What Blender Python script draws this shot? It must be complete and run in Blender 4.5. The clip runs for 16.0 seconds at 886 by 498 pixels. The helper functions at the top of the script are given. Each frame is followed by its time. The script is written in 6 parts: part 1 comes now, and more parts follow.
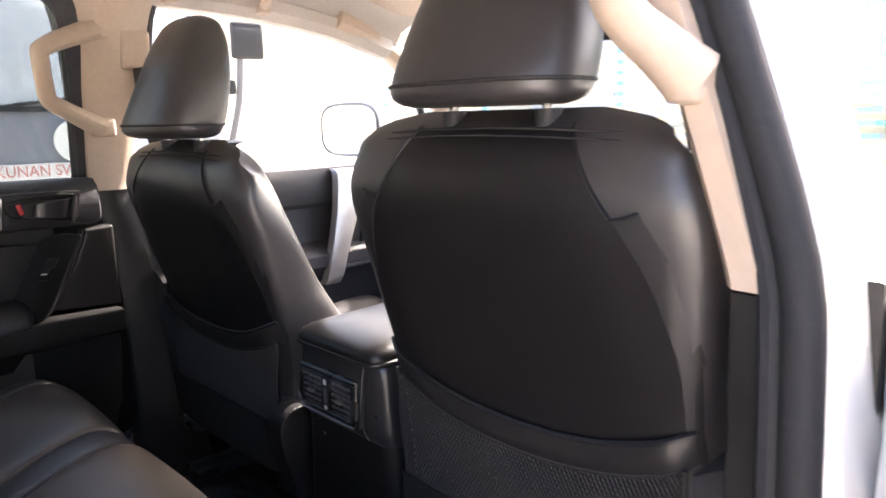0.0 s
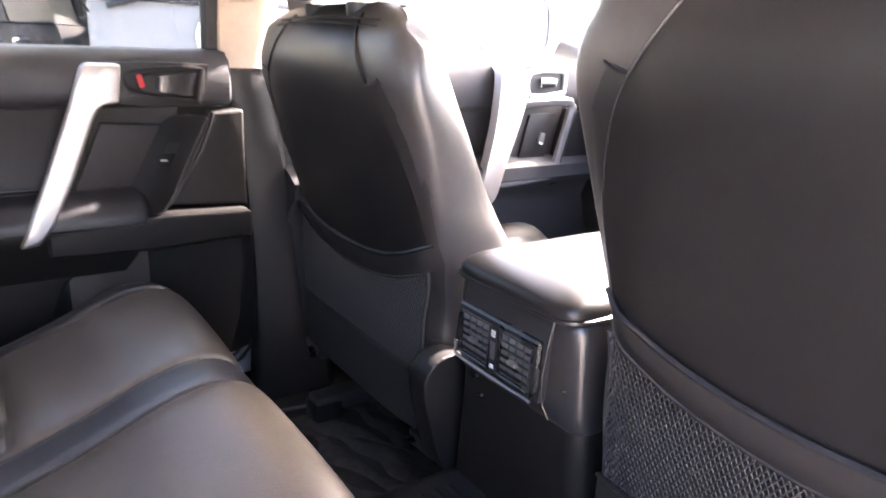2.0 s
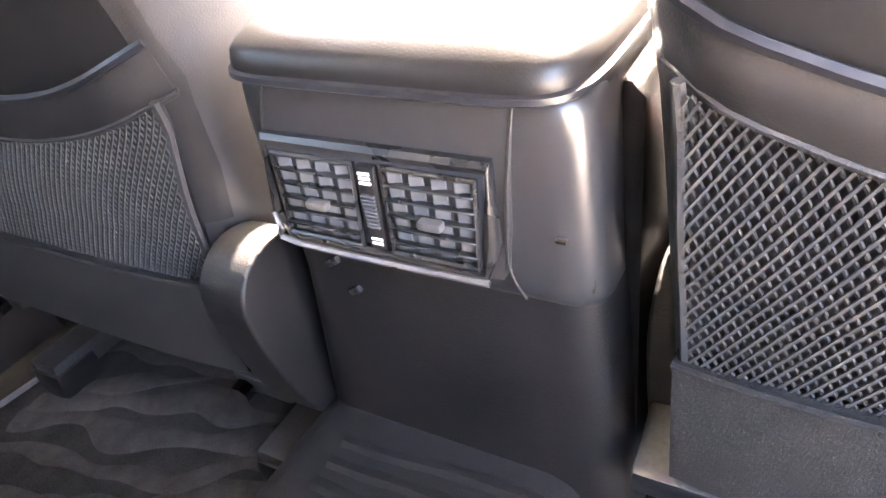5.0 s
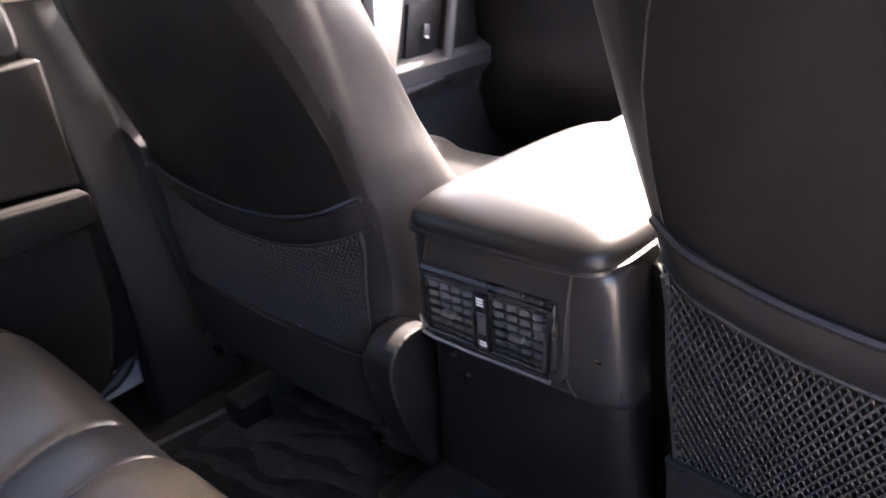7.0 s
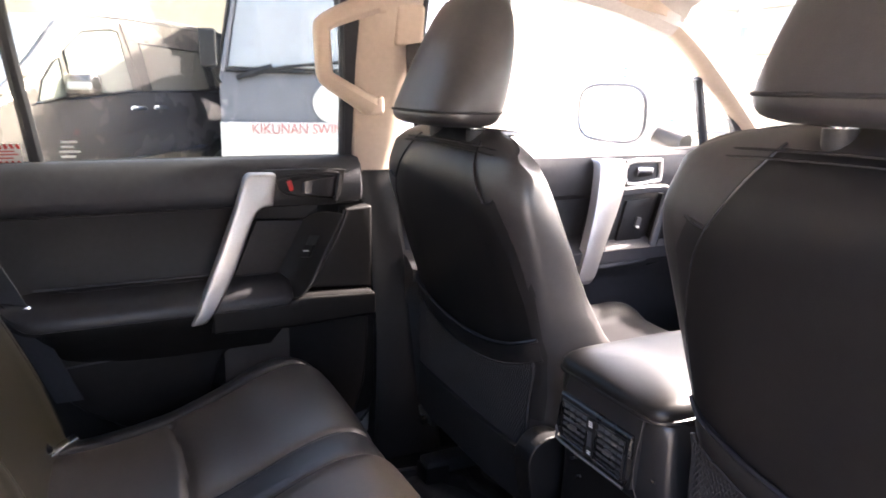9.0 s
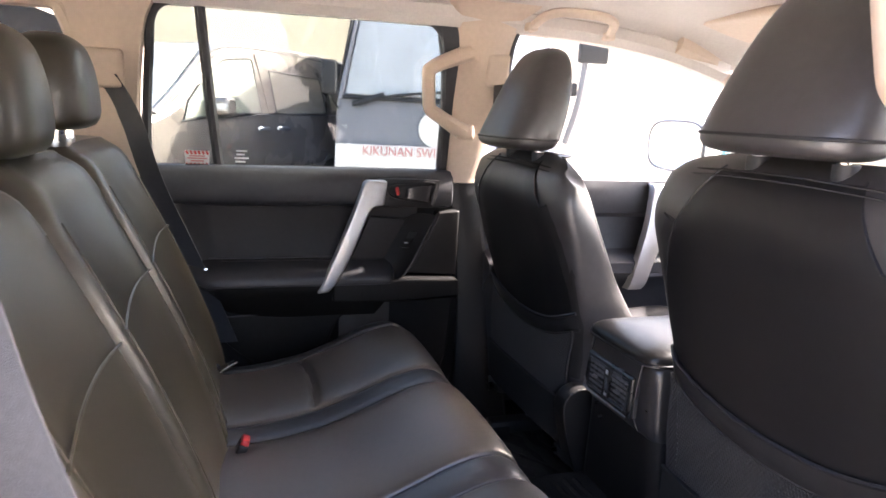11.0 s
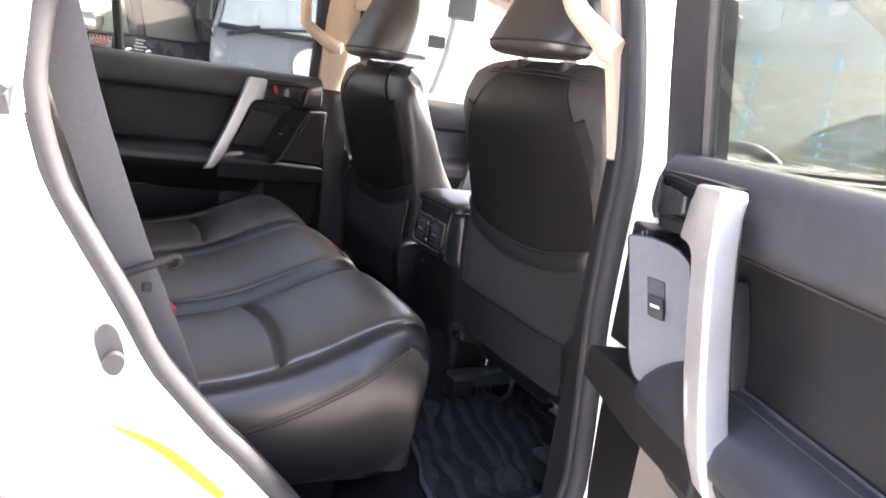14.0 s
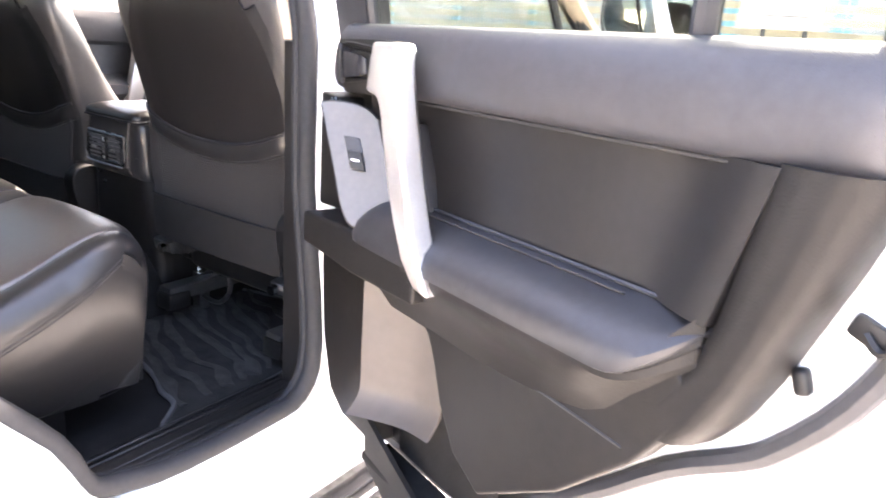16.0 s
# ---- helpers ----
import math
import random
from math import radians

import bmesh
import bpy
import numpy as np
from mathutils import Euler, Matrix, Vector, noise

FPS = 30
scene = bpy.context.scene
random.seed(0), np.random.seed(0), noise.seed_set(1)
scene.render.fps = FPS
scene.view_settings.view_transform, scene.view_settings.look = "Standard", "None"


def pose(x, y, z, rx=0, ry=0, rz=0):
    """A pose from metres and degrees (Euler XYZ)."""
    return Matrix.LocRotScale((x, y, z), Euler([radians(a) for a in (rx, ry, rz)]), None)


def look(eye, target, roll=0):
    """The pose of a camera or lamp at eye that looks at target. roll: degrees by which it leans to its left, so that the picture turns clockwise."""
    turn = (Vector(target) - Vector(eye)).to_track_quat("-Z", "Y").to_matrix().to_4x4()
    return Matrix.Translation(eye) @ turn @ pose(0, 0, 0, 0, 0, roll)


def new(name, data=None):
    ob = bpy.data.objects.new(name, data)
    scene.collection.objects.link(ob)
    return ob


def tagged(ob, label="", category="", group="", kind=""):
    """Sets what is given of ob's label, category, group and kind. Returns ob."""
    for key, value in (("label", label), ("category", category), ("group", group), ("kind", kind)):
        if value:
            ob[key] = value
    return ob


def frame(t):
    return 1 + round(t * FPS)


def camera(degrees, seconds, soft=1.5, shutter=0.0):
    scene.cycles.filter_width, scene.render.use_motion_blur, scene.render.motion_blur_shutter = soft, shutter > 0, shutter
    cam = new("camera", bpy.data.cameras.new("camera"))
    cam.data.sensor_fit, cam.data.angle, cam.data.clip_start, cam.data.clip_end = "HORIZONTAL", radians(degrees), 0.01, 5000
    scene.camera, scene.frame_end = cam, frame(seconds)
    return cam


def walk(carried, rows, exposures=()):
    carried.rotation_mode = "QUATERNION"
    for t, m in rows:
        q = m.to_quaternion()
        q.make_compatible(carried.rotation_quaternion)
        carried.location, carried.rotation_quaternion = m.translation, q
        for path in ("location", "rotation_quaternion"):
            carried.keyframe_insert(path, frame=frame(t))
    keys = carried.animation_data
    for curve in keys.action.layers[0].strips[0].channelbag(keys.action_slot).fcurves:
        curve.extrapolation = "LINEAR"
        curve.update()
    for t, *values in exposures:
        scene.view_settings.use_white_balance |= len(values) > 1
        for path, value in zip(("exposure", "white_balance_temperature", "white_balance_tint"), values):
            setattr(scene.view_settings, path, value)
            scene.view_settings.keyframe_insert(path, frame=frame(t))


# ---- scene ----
cam = camera(65.3, 16.0, soft=1.6, shutter=0.35)
PATH = [
    (0, (0.915, -0.518, 1.401), (-0.491, 0.856, 1.031), -1.2),
    (0.5, (0.813, -0.501, 1.412), (-0.624, 0.833, 1.02), -1.2),
    (1, (0.748, -0.478, 1.407), (-0.873, 0.639, 1.056), -0.4),
    (1.5, (0.692, -0.461, 1.373), (-0.946, 0.6, 0.934), 1.0),
    (2, (0.622, -0.413, 1.324), (-0.952, 0.679, 0.749), 2.3),
    (2.5, (0.501, -0.36, 1.262), (-0.952, 0.853, 0.613), 2.7),
    (3, (0.357, -0.309, 1.218), (-0.907, 1.017, 0.416), -4.2),
    (3.5, (0.279, -0.263, 1.185), (-0.734, 1.189, 0.255), -4.8),
    (3.7, (0.259, -0.245, 1.173), (-0.664, 1.219, 0.171), -5.9),
    (5.8, (0.246, -0.189, 1.179), (-0.634, 1.187, 0.024), -9.0),
    (6, (0.261, -0.191, 1.187), (-0.693, 1.153, 0.054), -10.0),
    (6.5, (0.323, -0.256, 1.22), (-0.759, 1.136, 0.276), -7.1),
    (7, (0.385, -0.321, 1.289), (-0.892, 0.974, 0.457), -6.4),
    (7.5, (0.478, -0.383, 1.339), (-0.984, 0.799, 0.658), -4.5),
    (8, (0.555, -0.436, 1.39), (-1.06, 0.598, 0.822), -1.5),
    (8.5, (0.627, -0.468, 1.422), (-1.064, 0.486, 0.943), -0.1),
    (9, (0.718, -0.498, 1.438), (-1.026, 0.369, 0.982), 1.2),
    (9.5, (0.793, -0.531, 1.458), (-1.036, 0.16, 1.035), 0.9),
    (9.7, (0.824, -0.532, 1.456), (-1.025, 0.105, 1.041), 1.9),
    (11.8, (1.208, -0.65, 1.427), (-0.667, -0.043, 1.087), 4.3),
    (12, (1.23, -0.657, 1.408), (-0.659, -0.081, 1.098), 5.5),
    (12.5, (1.328, -0.683, 1.417), (-0.521, -0.028, 1.029), 6.3),
    (13, (1.427, -0.7, 1.392), (-0.373, 0.088, 1.018), 7.6),
    (13.5, (1.506, -0.735, 1.366), (-0.228, 0.174, 0.957), 8.9),
    (14, (1.544, -0.737, 1.34), (-0.145, 0.229, 0.876), 8.7),
    (14.5, (1.559, -0.718, 1.309), (-0.048, 0.341, 0.765), 8.6),
    (15, (1.56, -0.798, 1.299), (0.189, 0.563, 0.782), 7.0),
    (15.5, (1.57, -0.855, 1.3), (0.392, 0.674, 0.778), 5.9),
    (16, (1.6, -0.823, 1.288), (0.551, 0.776, 0.701), 4.9),
]
walk(cam, [(t, look(eye, target, roll)) for t, eye, target, roll in PATH], exposures=[(0, 3.46, 6700, 20), (1, 3.58, 6700, 20), (1.5, 3.73, 6700, 22), (2, 5.08, 6750, 24), (2.5, 5.38, 6800, 25), (3.0, 5.48, 7150, 26), (3.7, 6.43, 7350, 25), (6.0, 6.93, 7450, 21), (6.5, 6.13, 7250, 21), (7.0, 4.48, 6850, 24), (7.5, 4.88, 6600, 24), (8, 4.9, 6650, 25), (9, 3.91, 6650, 23), (12, 3.73, 6450, 21), (13, 3.83, 6600, 20), (14, 3.91, 6700, 19), (15, 4.36, 6850, 19), (16, 4.46, 6950, 20)])

# Light: a bright hazy day, the sun ahead of the car, shining in through the windscreen
SUN_ELEV, SUN_AZ = 41.0, -4.6     # azimuth clockwise from +y
world = bpy.data.worlds.new("World")
scene.world = world
world.use_nodes = True
wn = world.node_tree
wn.nodes.clear()
sky = wn.nodes.new("ShaderNodeTexSky")
sky.sky_type, sky.sun_disc = "NISHITA", False
sky.sun_elevation, sky.sun_rotation = radians(SUN_ELEV), radians(SUN_AZ)
sky.air_density, sky.dust_density, sky.ozone_density = 1.0, 6.0, 1.0
wbg = wn.nodes.new("ShaderNodeBackground")
wbg.inputs["Strength"].default_value = 0.15
wout = wn.nodes.new("ShaderNodeOutputWorld")
wn.links.new(sky.outputs[0], wbg.inputs[0])
wn.links.new(wbg.outputs[0], wout.inputs[0])
sun = new("sun", bpy.data.lights.new("sun", "SUN"))
sun.data.energy, sun.data.angle, sun.data.color = 4.8, radians(2.0), (1.0, 0.94, 0.84)
sd = Vector((math.sin(radians(SUN_AZ)) * math.cos(radians(SUN_ELEV)), math.cos(radians(SUN_AZ)) * math.cos(radians(SUN_ELEV)), math.sin(radians(SUN_ELEV))))
sun.matrix_world = look(sd * 30, (0, 0, 0))


# ---- materials ----
def material(name, color, rough=0.5, metal=0.0, vary=0.15, scale=6.0, grain=0.0, grain_scale=300.0, coat=0.0, spec=0.5, rough_vary=0.1, voronoi=False):
    """A principled surface with uneven colour and gloss at two scales and a fine relief."""
    m = bpy.data.materials.new(name)
    m.use_nodes = True
    nt = m.node_tree
    b = nt.nodes["Principled BSDF"]
    co = nt.nodes.new("ShaderNodeTexCoord")
    n1 = nt.nodes.new("ShaderNodeTexNoise")
    n1.inputs["Scale"].default_value, n1.inputs["Detail"].default_value = scale, 6
    n2 = nt.nodes.new("ShaderNodeTexNoise")
    n2.inputs["Scale"].default_value, n2.inputs["Detail"].default_value = scale * 14, 3
    for n in (n1, n2):
        nt.links.new(co.outputs["Object"], n.inputs["Vector"])
    add = nt.nodes.new("ShaderNodeMath")
    add.operation = "ADD"
    nt.links.new(n1.outputs["Fac"], add.inputs[0])
    nt.links.new(n2.outputs["Fac"], add.inputs[1])
    ramp = nt.nodes.new("ShaderNodeMapRange")
    ramp.inputs[1].default_value, ramp.inputs[2].default_value = 0.7, 1.3
    ramp.inputs[3].default_value, ramp.inputs[4].default_value = 1 - vary, 1 + vary
    nt.links.new(add.outputs[0], ramp.inputs[0])
    mul = nt.nodes.new("ShaderNodeVectorMath")
    mul.operation = "SCALE"
    mul.inputs[0].default_value = color
    nt.links.new(ramp.outputs[0], mul.inputs["Scale"])
    nt.links.new(mul.outputs[0], b.inputs["Base Color"])
    rr = nt.nodes.new("ShaderNodeMapRange")
    rr.inputs[1].default_value, rr.inputs[2].default_value = 0.3, 0.7
    rr.inputs[3].default_value, rr.inputs[4].default_value = max(0.02, rough - rough_vary), min(1.0, rough + rough_vary)
    nt.links.new(n1.outputs["Fac"], rr.inputs[0])
    nt.links.new(rr.outputs[0], b.inputs["Roughness"])
    b.inputs["Metallic"].default_value = metal
    b.inputs["Specular IOR Level"].default_value = spec
    b.inputs["Coat Weight"].default_value = coat
    b.inputs["Coat Roughness"].default_value = 0.06
    if grain:
        if voronoi:
            g = nt.nodes.new("ShaderNodeTexVoronoi")
            g.feature = "DISTANCE_TO_EDGE"
            out = g.outputs["Distance"]
        else:
            g = nt.nodes.new("ShaderNodeTexNoise")
            g.inputs["Detail"].default_value = 2
            out = g.outputs["Fac"]
        g.inputs["Scale"].default_value = grain_scale
        nt.links.new(co.outputs["Object"], g.inputs["Vector"])
        bump = nt.nodes.new("ShaderNodeBump")
        bump.inputs["Strength"].default_value, bump.inputs["Distance"].default_value = grain, 0.001
        nt.links.new(out, bump.inputs["Height"])
        nt.links.new(bump.outputs[0], b.inputs["Normal"])
    return m


def glass_material(name, tint, gloss=1.0):
    m = bpy.data.materials.new(name)
    m.use_nodes = True
    nt = m.node_tree
    nt.nodes.clear()
    out = nt.nodes.new("ShaderNodeOutputMaterial")
    tr = nt.nodes.new("ShaderNodeBsdfTransparent")
    tr.inputs[0].default_value = (*tint, 1)
    gl = nt.nodes.new("ShaderNodeBsdfGlossy")
    gl.inputs["Roughness"].default_value = 0.0
    fr = nt.nodes.new("ShaderNodeLayerWeight")
    fr.inputs["Blend"].default_value = 0.5
    po = nt.nodes.new("ShaderNodeMath")
    po.operation, po.inputs[1].default_value = "POWER", 5.0
    nt.links.new(fr.outputs["Facing"], po.inputs[0])
    sc = nt.nodes.new("ShaderNodeMath")
    sc.operation = "MULTIPLY_ADD"
    sc.inputs[1].default_value, sc.inputs[2].default_value = 0.6 * gloss, 0.04 * gloss
    mix = nt.nodes.new("ShaderNodeMixShader")
    nt.links.new(po.outputs[0], sc.inputs[0])
    nt.links.new(sc.outputs[0], mix.inputs[0])
    nt.links.new(tr.outputs[0], mix.inputs[1])
    nt.links.new(gl.outputs[0], mix.inputs[2])
    nt.links.new(mix.outputs[0], out.inputs[0])
    return m


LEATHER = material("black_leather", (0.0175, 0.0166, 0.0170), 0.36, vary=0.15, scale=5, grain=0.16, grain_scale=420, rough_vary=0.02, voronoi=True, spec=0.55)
# Brown leather, warmed further by beige reflections put into its colour.
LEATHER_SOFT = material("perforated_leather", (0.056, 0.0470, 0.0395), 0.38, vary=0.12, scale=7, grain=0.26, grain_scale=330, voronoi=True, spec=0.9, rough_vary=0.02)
# Same seat leather as the bolsters, darkened: shade put into the colour.
LEATHER_SHADED = material("shaded_seat_leather", (0.0112, 0.0105, 0.0108), 0.38, vary=0.15, scale=5, grain=0.16, grain_scale=450, rough_vary=0.02, voronoi=True, spec=0.48)
ARM_LEATHER = material("armrest_leather", (0.021, 0.0208, 0.0235), 0.44, vary=0.2, scale=6, grain=0.2, grain_scale=430, voronoi=True, spec=0.45)
GUSSET = material("blue_black_gusset_leather", (0.026, 0.0255, 0.029), 0.36, vary=0.15, scale=6, grain=0.15, grain_scale=430, rough_vary=0.02, voronoi=True, spec=0.8)
# Same leather as the rear panel, lightened: light put into the colour.
LEATHER_LIT = material("lit_seat_leather", (0.0385, 0.0358, 0.0362), 0.38, vary=0.15, scale=5, grain=0.16, grain_scale=420, rough_vary=0.02, voronoi=True, spec=0.9)
LID = material("lid_leather", (0.0115, 0.0107, 0.0107), 0.40, vary=0.05, scale=6, grain=0.12, grain_scale=420, voronoi=True, spec=0.35, rough_vary=0.0)
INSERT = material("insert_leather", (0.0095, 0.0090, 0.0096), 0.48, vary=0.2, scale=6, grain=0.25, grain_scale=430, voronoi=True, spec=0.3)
PLATE = material("satin_grey_black_plastic", (0.025, 0.0245, 0.0256), 0.30, vary=0.03, scale=6, rough_vary=0.0)
VENT_BLACK = material("gloss_black_plastic", (0.015, 0.0145, 0.0150), 0.27, vary=0.15, scale=9, rough_vary=0.02)
# Black leather; the olive puts the warm windscreen sheen into its colour.
BENCH_BACK = material("black_leather_olive_sheen", (0.046, 0.039, 0.025), 0.31, vary=0.15, scale=5, grain=0.16, grain_scale=430, rough_vary=0.02, voronoi=True, spec=1.0)
STITCH = material("stitch_thread", (0.018, 0.017, 0.018), 0.7, grain=0.6, grain_scale=900)
PIPING = material("blue_black_piping", (0.012, 0.0125, 0.016), 0.45, vary=0.2, scale=9)
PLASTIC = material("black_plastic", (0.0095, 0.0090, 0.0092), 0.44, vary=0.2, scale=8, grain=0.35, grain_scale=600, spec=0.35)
PLASTIC_GLOSS = material("satin_black_plastic", (0.020, 0.0195, 0.0215), 0.25, vary=0.15, scale=6, rough_vary=0.02)
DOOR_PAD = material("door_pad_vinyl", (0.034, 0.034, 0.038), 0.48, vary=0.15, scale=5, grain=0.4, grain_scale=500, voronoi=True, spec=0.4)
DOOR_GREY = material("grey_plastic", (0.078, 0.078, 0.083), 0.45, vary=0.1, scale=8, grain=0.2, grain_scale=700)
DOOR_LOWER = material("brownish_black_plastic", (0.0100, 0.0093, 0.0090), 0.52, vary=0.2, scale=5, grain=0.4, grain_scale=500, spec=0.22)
RECESS = material("dark_grey_recess", (0.026, 0.024, 0.024), 0.5, vary=0.15, scale=8, grain=0.2, grain_scale=700, spec=0.25)
# On the door pocket this tone stands for sun on the black trim.
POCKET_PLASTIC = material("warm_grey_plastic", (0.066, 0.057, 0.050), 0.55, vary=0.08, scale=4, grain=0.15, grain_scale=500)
SILVER = material("satin_silver", (0.62, 0.60, 0.58), 0.34, metal=0.8, vary=0.05, scale=20, rough_vary=0.05)
SATIN = material("dark_satin_metal", (0.22, 0.21, 0.21), 0.35, metal=0.7, vary=0.08, scale=20)
CHROME = material("chrome", (0.75, 0.75, 0.76), 0.12, metal=1.0, vary=0.03, scale=10, rough_vary=0.04)
BEIGE = material("beige_trim", (0.48, 0.385, 0.30), 0.62, vary=0.06, scale=6, grain=0.25, grain_scale=500)
HEADLINER = material("grey_beige_headliner", (0.50, 0.46, 0.42), 0.95, vary=0.06, scale=10, grain=0.5, grain_scale=700)
PAINT = material("white_paint", (0.82, 0.82, 0.81), 0.25, vary=0.02, scale=4, coat=1.0)
RUBBER = material("black_rubber", (0.022, 0.023, 0.027), 0.55, vary=0.2, scale=9, grain=0.25, grain_scale=400)
SEAL = material("grey_black_seal_rubber", (0.024, 0.0245, 0.027), 0.72, vary=0.15, scale=9, grain=0.25, grain_scale=400, spec=0.25)
FELT = material("dark_grey_felt", (0.0160, 0.0157, 0.0160), 0.98, vary=0.35, scale=60, grain=1.0, grain_scale=900, spec=0.2)
MAT_BASE = material("mat_ground_weave", (0.026, 0.0255, 0.025), 1.0, vary=0.5, scale=35, grain=1.0, grain_scale=900, spec=0.15)
PILE = material("mat_pile", (0.050, 0.048, 0.047), 1.0, vary=0.4, scale=50, grain=1.0, grain_scale=1100, spec=0.15)
CARPET = material("black_carpet", (0.014, 0.0135, 0.0135), 1.0, vary=0.4, scale=40, grain=1.0, grain_scale=1200, spec=0.15)
NET = material("grey_net", (0.038, 0.037, 0.037), 0.8, vary=0.2, scale=20, spec=0.25)
WEBBING = material("grey_webbing", (0.075, 0.076, 0.08), 0.75, vary=0.12, scale=15, grain=0.8, grain_scale=1000)
BELT_DARK = material("dark_belt_webbing", (0.026, 0.022, 0.020), 0.7, vary=0.15, scale=15, grain=0.8, grain_scale=1000)
# Overexposure glare on the bus lettering is put into this paler red.
PALE_RED = material("pale_red_paint", (0.60, 0.20, 0.19), 0.6, vary=0.2, scale=12)
RED = material("red_plastic", (0.55, 0.03, 0.03), 0.4, vary=0.1)
DARK_METAL = material("dark_steel", (0.10, 0.10, 0.10), 0.4, metal=0.8, vary=0.2, scale=20)
GLASS = glass_material("clear_glass", (0.93, 0.95, 0.94))
GLASS_REAR = glass_material("green_tinted_glass", (0.50, 0.53, 0.51))
GLASS_TINT = glass_material("privacy_glass", (0.16, 0.17, 0.19), 3.5)
MIRROR = material("mirror", (0.85, 0.86, 0.88), 0.03, metal=1.0, vary=0.02, rough_vary=0.01)
YELLOW = material("yellow_tape", (0.72, 0.66, 0.0), 0.5, vary=0.1)
WHITE = material("white_plastic", (0.8, 0.8, 0.78), 0.5, vary=0.05)
ASPHALT = material("pale_concrete_yard", (0.29, 0.278, 0.262), 0.9, vary=0.3, scale=3, grain=0.9, grain_scale=120)
# Lightened brown: reflections and window haze are put into the paint colour.
CAR_BLACK = material("hazy_brown_car_paint", (0.40, 0.35, 0.31), 0.26, metal=0.6, vary=0.1, scale=2, coat=0.8)
BUS_GREY = material("blue_grey_bus_paint", (0.22, 0.225, 0.26), 0.35, vary=0.08, scale=2, coat=0.4)
FACADE = material("pale_facade", (0.76, 0.67, 0.50), 0.8, vary=0.08, scale=1.2, grain=0.3, grain_scale=60)
FACADE_GREY = material("grey_facade", (0.56, 0.56, 0.52), 0.8, vary=0.12, scale=1.0, grain=0.3, grain_scale=60)
BLUE = material("faded_blue_paint", (0.16, 0.42, 0.60), 0.6, vary=0.2, scale=3)
ORANGE = material("ochre_slat", (0.52, 0.44, 0.30), 0.7, vary=0.25, scale=5)


# ---- mesh helpers ----
def crom(pts, k, closed=False):
    """A smooth line through the points, with k steps from one to the next."""
    pts = [Vector(p) for p in pts]
    n, out = len(pts), []
    for i in range(n if closed else n - 1):
        if closed:
            a, b, c, d = (pts[(i + j) % n] for j in (-1, 0, 1, 2))
        else:
            a, b, c, d = pts[max(i - 1, 0)], pts[i], pts[i + 1], pts[min(i + 2, n - 1)]
        for j in range(k):
            t = j / k
            out.append(0.5 * (2 * b + (c - a) * t + (2 * a - 5 * b + 4 * c - d) * t * t + (3 * b - a - 3 * c + d) * t ** 3))
    if not closed:
        out.append(pts[-1])
    return out


def lerp_table(table, v):
    """The value at v in rows of (v, value), sorted."""
    if v <= table[0][0]:
        return table[0][1]
    for (a, fa), (b, fb) in zip(table, table[1:]):
        if v <= b:
            t = (v - a) / (b - a)
            return fa + (fb - fa) * t
    return table[-1][1]


def rooted(name, base, label="", category="", group="", kind=""):
    ob = new(name)
    ob.location = base
    ob.empty_display_size = 0.05
    return tagged(ob, label, category, group, kind)


def part(name, bm, mat, parent=None, label="", flat=False, sharp=40):
    """One mesh object under a thing or under a part. The bmesh is in the place's own coordinates."""
    bmesh.ops.recalc_face_normals(bm, faces=bm.faces)
    me = bpy.data.meshes.new(name)
    bm.to_mesh(me)
    bm.free()
    me.materials.append(mat)
    if not flat:
        me.shade_smooth()
        me.set_sharp_from_angle(angle=radians(sharp))
    ob = new(name, me)
    if parent:
        ob.parent = parent
        if parent.type == "EMPTY":
            ob.matrix_parent_inverse = Matrix.Translation(-parent.location)
    if label:
        ob["label"] = label
    return ob


def thing(name, bm, mat, label, category, group="", kind="", sharp=40):
    return tagged(part(name, bm, mat, None, label, sharp=sharp), label, category, group, kind)


def loft(rings, k=1, ku=1, caps=True, closed=True, bm=None):
    """A skin over rings of equally many points; k steps between rings, ku between points."""
    bm = bm or bmesh.new()
    rings = [crom(r, ku, closed) if ku > 1 else [Vector(p) for p in r] for r in rings]
    if k > 1:
        cols = [crom([r[i] for r in rings], k) for i in range(len(rings[0]))]
        rings = [[c[j] for c in cols] for j in range(len(cols[0]))]
    vs = [[bm.verts.new(p) for p in r] for r in rings]
    n = len(vs[0])
    for a, b in zip(vs, vs[1:]):
        for i in range(n if closed else n - 1):
            j = (i + 1) % n
            bm.faces.new((a[i], a[j], b[j], b[i]))
    if caps and closed:
        bm.faces.new(vs[0][::-1])
        bm.faces.new(vs[-1])
    return bm


def slab(poly, axis, a, b, bevel=0.004, seg=2, bm=None):
    """A flat shape, given by its outline in the two other axes, from a to b along an axis, with rounded edges."""
    own = bmesh.new()
    def at(p, v):
        return {"x": (v, p[0], p[1]), "y": (p[0], v, p[1]), "z": (p[0], p[1], v)}[axis]
    lo = [own.verts.new(at(p, a)) for p in poly]
    hi = [own.verts.new(at(p, b)) for p in poly]
    own.faces.new(lo)
    own.faces.new(hi[::-1])
    n = len(poly)
    for i in range(n):
        own.faces.new((lo[i], hi[i], hi[(i + 1) % n], lo[(i + 1) % n]))
    bmesh.ops.recalc_face_normals(own, faces=own.faces)
    if bevel:
        bmesh.ops.bevel(own, geom=list(own.edges), offset=bevel, segments=seg, affect="EDGES", profile=0.6, clamp_overlap=True)
    return merged(own, bm)


def merged(own, bm):
    if bm is None:
        return own
    me = bpy.data.meshes.new("tmp")
    own.to_mesh(me)
    own.free()
    bm.from_mesh(me)
    bpy.data.meshes.remove(me)
    return bm


